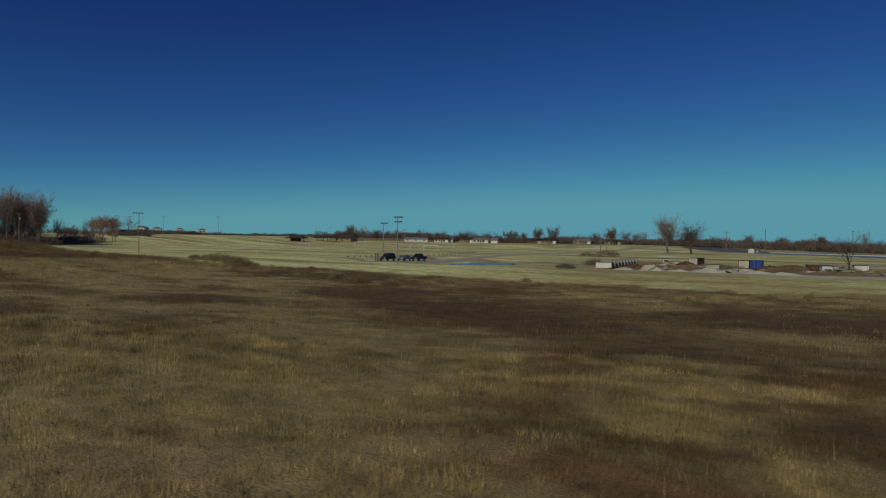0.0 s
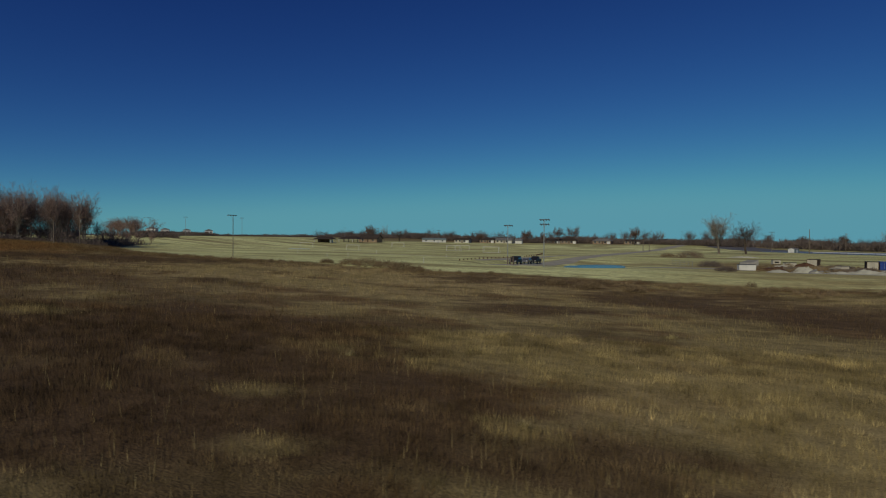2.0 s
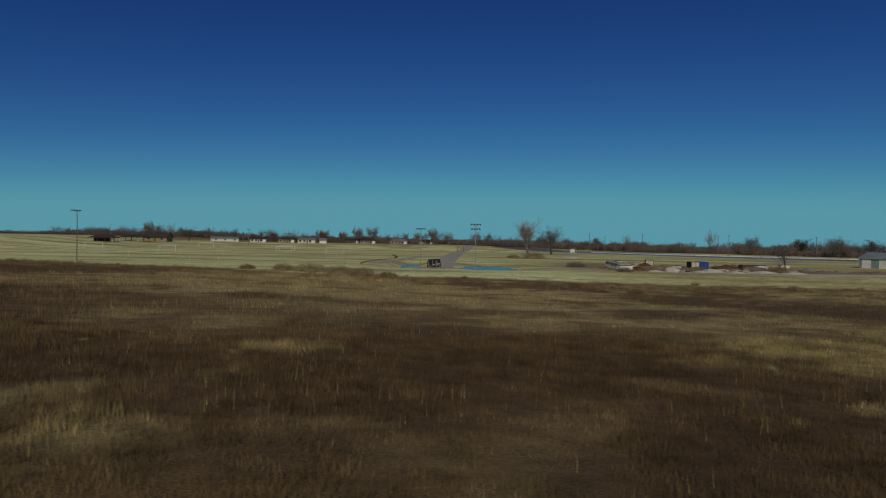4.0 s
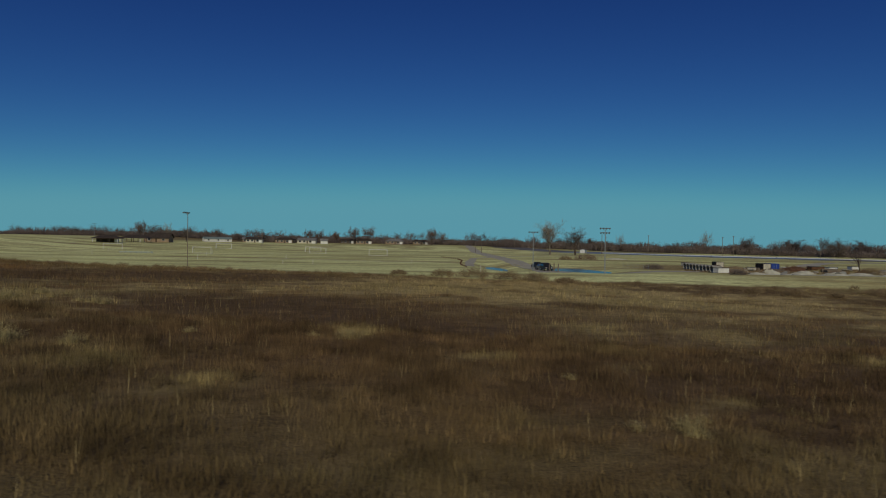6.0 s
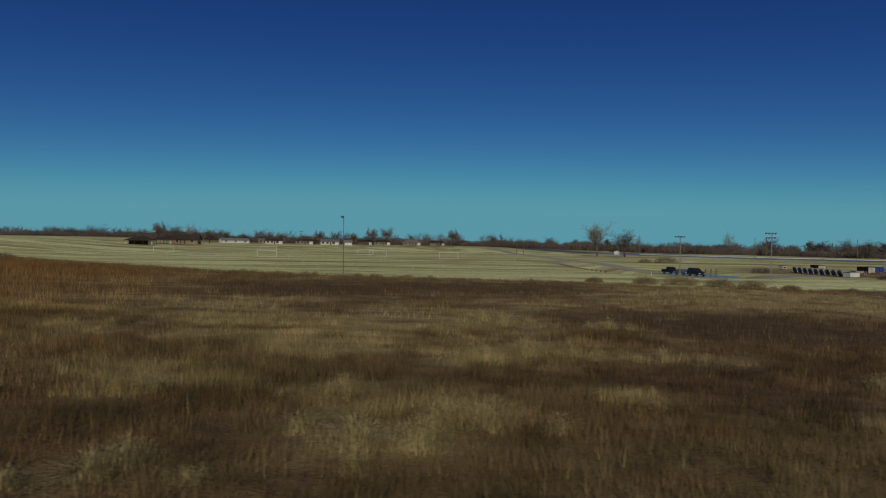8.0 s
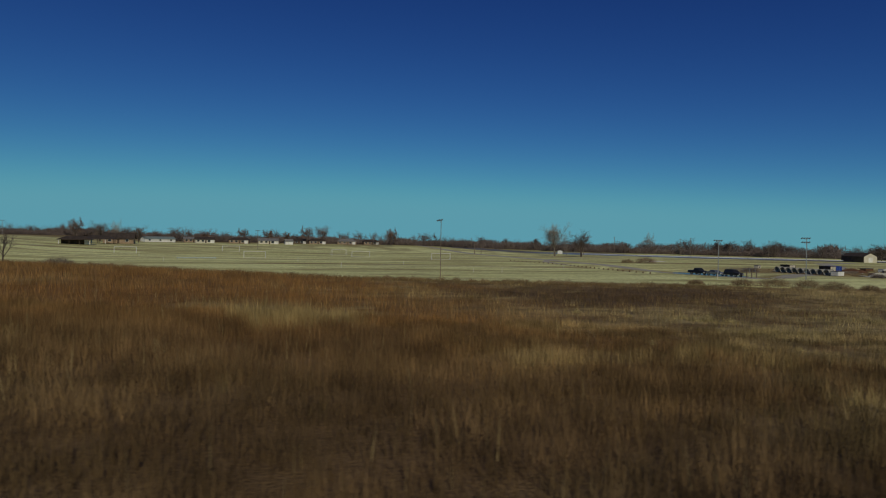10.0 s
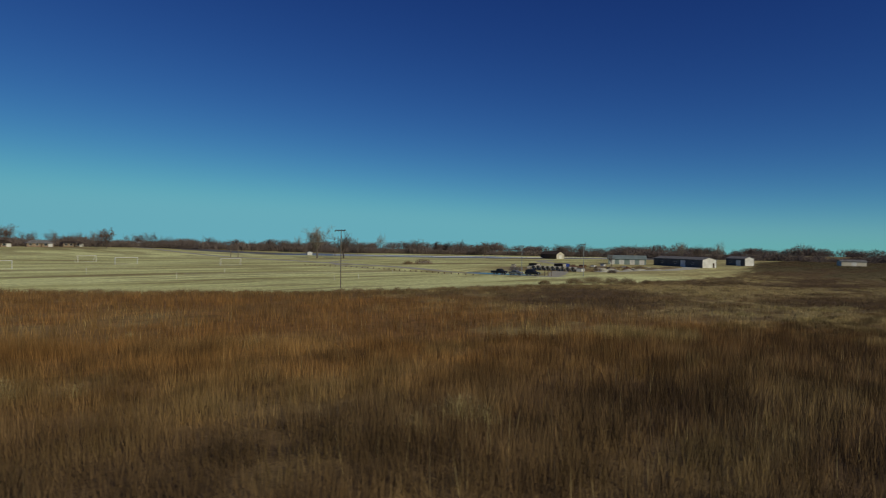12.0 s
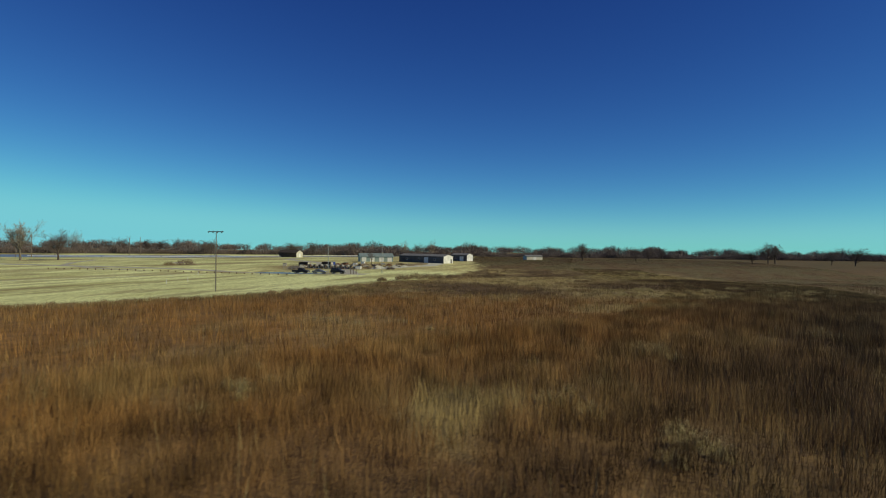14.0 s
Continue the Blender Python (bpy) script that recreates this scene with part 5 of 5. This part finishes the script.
ranch(-98.8, 436, 4, 13, M_CREAM, M_ROOF_GREY, "cream ranch house with grey shingle roof", 2.3, 3.8)
ranch(-37, 503, -5, 15, M_TAN, M_ROOF_GREY, "tan brick ranch house with pale grey roof", 2.5, 4.3, 3.0)
ranch(-140.6, 450, 10, 12, M_CREAM, M_ROOF_DARK, "cream ranch house with dark roof", 2.4, 4.0, 0, True)
ranch(-62, 490, 3, 13, M_TAN, M_ROOF_DARK, "tan brick house with dark roof among trees", 2.5, 4.2, 2.5)
ranch(-76, 495, 0, 12, M_BROWN_OR_SHADED_WALL, M_ROOF_DARK, "brown ranch house with dark roof among trees")
ranch(-118, 452, -6, 13, M_TAN, M_ROOF_DARK, "brick ranch house with dark roof", 2.5, 4.0, 2.5)
ranch(-15, 515, 2, 13, M_TAN, M_ROOF_DARK, "low brick house with dark roof among trees", 2.5, 4.0, 2.0)
ranch(8, 522, -4, 11, M_RED_SOIL, M_ROOF_DARK, "small red brick house with dark roof", 2.5, 4.4, 2.0)
ranch(39.8, 528, -4, 14, M_CREAM, M_ROOF_GREY, "long low cream house with a pale roof", 2.5, 3.9)
ranch(-152, 480, 15, 12, M_TAN, M_ROOF_GREY, "tan ranch house with pale roof")
gable_building("garden_shed", -85.5, 430, 8, 5, 4, 2.3, 3.6, M_WHITE, M_ROOF_GREY, "small white gabled shed beside the ranch houses", [("l", 0, 0.8, 1.0, 1.8)], [("f", 0, 1.6, 2.0)], category="shed")
gable_building("long_shed", -171, 458, 30, 20, 8, 2.2, 3.6, M_WHITE, M_ROOF_METAL, "long white metal shed with pale green-grey roof", [("f", -7, 1.2, 0.9, 1.8), ("f", 0, 1.2, 0.9, 1.8), ("f", 7, 1.2, 0.9, 1.8)], [("f", 4, 2.6, 2.1)], category="shed")


def pavilion(x, y, turn, w, d, label, walls):
    root = thing("picnic_pavilion", pose(x, y, float(height(np.array(x), np.array(y))), 0, 0, turn), label, "pavilion", "park pavilions")
    o, e, r, hip = 0.8, 2.1, 3.7, d * 0.4
    low = [(-w / 2 - o, -d / 2 - o, e), (w / 2 + o, -d / 2 - o, e), (w / 2 + o, d / 2 + o, e), (-w / 2 - o, d / 2 + o, e)]
    top = [(-w / 2 + hip, 0, r), (w / 2 - hip, 0, r)]
    up, dn = [(a, b, c + 0.2) for a, b, c in low + top], low + top
    shape = [(0, 1, 5, 4), (2, 3, 4, 5), (1, 2, 5), (3, 0, 4)]
    raw("roof", up + dn, shape + [tuple(6 + k for k in reversed(f)) for f in shape] + [(b, a, 6 + a, 6 + b) for a, b in ((0, 1), (1, 2), (2, 3), (3, 0))], M_ROOF_DARK, root)
    n = max(2, int(w / 3.2))
    for k in range(n + 1):
        for sy in (-1, 1):
            px = -w / 2 + k * w / n
            part("post", box(bmesh.new(), px - 0.13, sy * d / 2 - 0.13, -0.1, px + 0.13, sy * d / 2 + 0.13, e + 0.3, 0.01), M_WHITE if k % 3 == 0 else M_BROWN_OR_SHADED_WALL, root)
    if walls:
        part("wall", box(bmesh.new(), -w / 2 + 0.2, d * 0.1, -0.1, w * 0.28, d * 0.3, e + 0.2), M_BROWN_OR_SHADED_WALL, root)
        part("door", box(bmesh.new(), w * 0.30, -d * 0.1, 0, w * 0.42, d * 0.2, 2.2), M_WHITE, root, "white panel")


pavilion(-183, 322, 8, 12, 7, "dark-roofed park pavilion with a white end panel", True)
pavilion(-180, 347, 8, 14, 8, "dark-roofed open park pavilion on posts", False)
gable_building("park_house", -174, 363, 6, 14, 9, 2.8, 5.4, M_TAN, M_ROOF_DARK, "tan brick park house with dark roof beside bare trees", [("f", -4, 1.4, 0.9, 2.1), ("f", 4, 1.4, 0.9, 2.1)], [("f", 0, 1.0, 2.1)], overhang=0.7)

# barn: the long walls' shade is in their brown, the lit gable is cream
gable_building("barn", 197.8, 250, 86, 13, 8.6, 3.1, 4.9, M_BROWN_OR_SHADED_WALL, M_ROOF_DARK, "barn with pale lit gable end by the road, long walls coloured dark brown for shade", [], [("l", 0, 2.6, 2.6)], gable_mat=M_CREAM, category="barn", overhang=0.3)
# workshop: pale green walls stand for shade, the four white doors for sunlit wall
gable_building("workshop", 142, 170, -62, 18, 10, 2.8, 4.4, M_ROOF_METAL, M_ROOF_METAL, "workshop with pale green roof, shaded wall coloured to match, sunlit bays as white doors", [("r", -3, 1.4, 1, 2.2)], [("f", k, 2.4, 2.5) for k in (-7, -2.5, 2.5, 7)], category="workshop", overhang=0.4, chimney=True)
# warehouses: long walls carry their shade as dark grey, sunlit end walls are white
gable_building("warehouse", 142, 141.5, 63, 32, 8, 3.5, 4.5, M_SHADE_GREY_METAL, M_ROOF_GREY, "long metal warehouse with a white end wall, long walls coloured dark grey for shade", [("b", k, 1.2, 1.4, 2.3) for k in (-10, 1, 10)], [("b", -4, 3.0, 3.0), ("l", 1.2, 2.6, 2.6), ("l", -2.4, 1.0, 2.1)], gable_mat=M_WHITE, category="warehouse", overhang=0.2)
gable_building("warehouse", 186.4, 130, 63, 12, 6.2, 3.6, 4.6, M_SHADE_GREY_METAL, M_ROOF_GREY, "smaller metal warehouse with a white end wall, long walls coloured dark grey for shade", [("b", 3, 1.2, 1.4, 2.3)], [("l", 0, 2.8, 2.6), ("b", -2, 2.8, 2.8)], gable_mat=M_WHITE, category="warehouse", overhang=0.2)
gable_building("farm_shed", 87, 369, 62, 5.5, 3.4, 1.9, 2.5, M_ROOF_METAL, M_ROOF_GREY, "small grey-green shed with a white end by the road", [], [("f", 0, 1.6, 1.7)], gable_mat=M_WHITE, category="shed", overhang=0.15)
gable_building("farm_shed", 250, 92, -60, 12, 6, 2.6, 3.4, M_CREAM, M_ROOF_GREY, "low pale shed beyond the brown meadow", [], [("f", 0, 2.5, 2.2)], category="shed")


def apartments():
    first = None
    for k, (ax, ay) in enumerate(((-388, 352), (-402, 364), (-420, 391), (-430, 424), (-424, 446))):
        m = pose(ax, ay, float(height(np.array(ax), np.array(ay))), 0, 0, 40 + 3 * k)
        if first is None:
            first = thing("apartment_building", m, "pale two-storey apartment block far beyond the fields", "apartment building", "apartment blocks")
            part("wall", box(bmesh.new(), -3.6, -4.5, -2, 3.6, 4.5, 6.2), M_WHITE, first)
            raw("roof", [(-4.0, -4.9, 6.2), (4.0, -4.9, 6.2), (4.0, 4.9, 6.2), (-4.0, 4.9, 6.2), (0, -4.6, 7.6), (0, 4.6, 7.6)], [(1, 2, 5, 4), (3, 0, 4, 5), (0, 1, 4), (2, 3, 5), (3, 2, 1, 0)], M_ROOF_GREY, first)
            for f in range(2):
                for c in range(2):
                    px = -1.7 + c * 3.4
                    part("window", box(bmesh.new(), px - 0.7, -4.56, 0.9 + 2.7 * f, px + 0.7, -4.4, 2.2 + 2.7 * f), M_GLASS, first)
        else:
            copy_thing(first, m)


apartments()
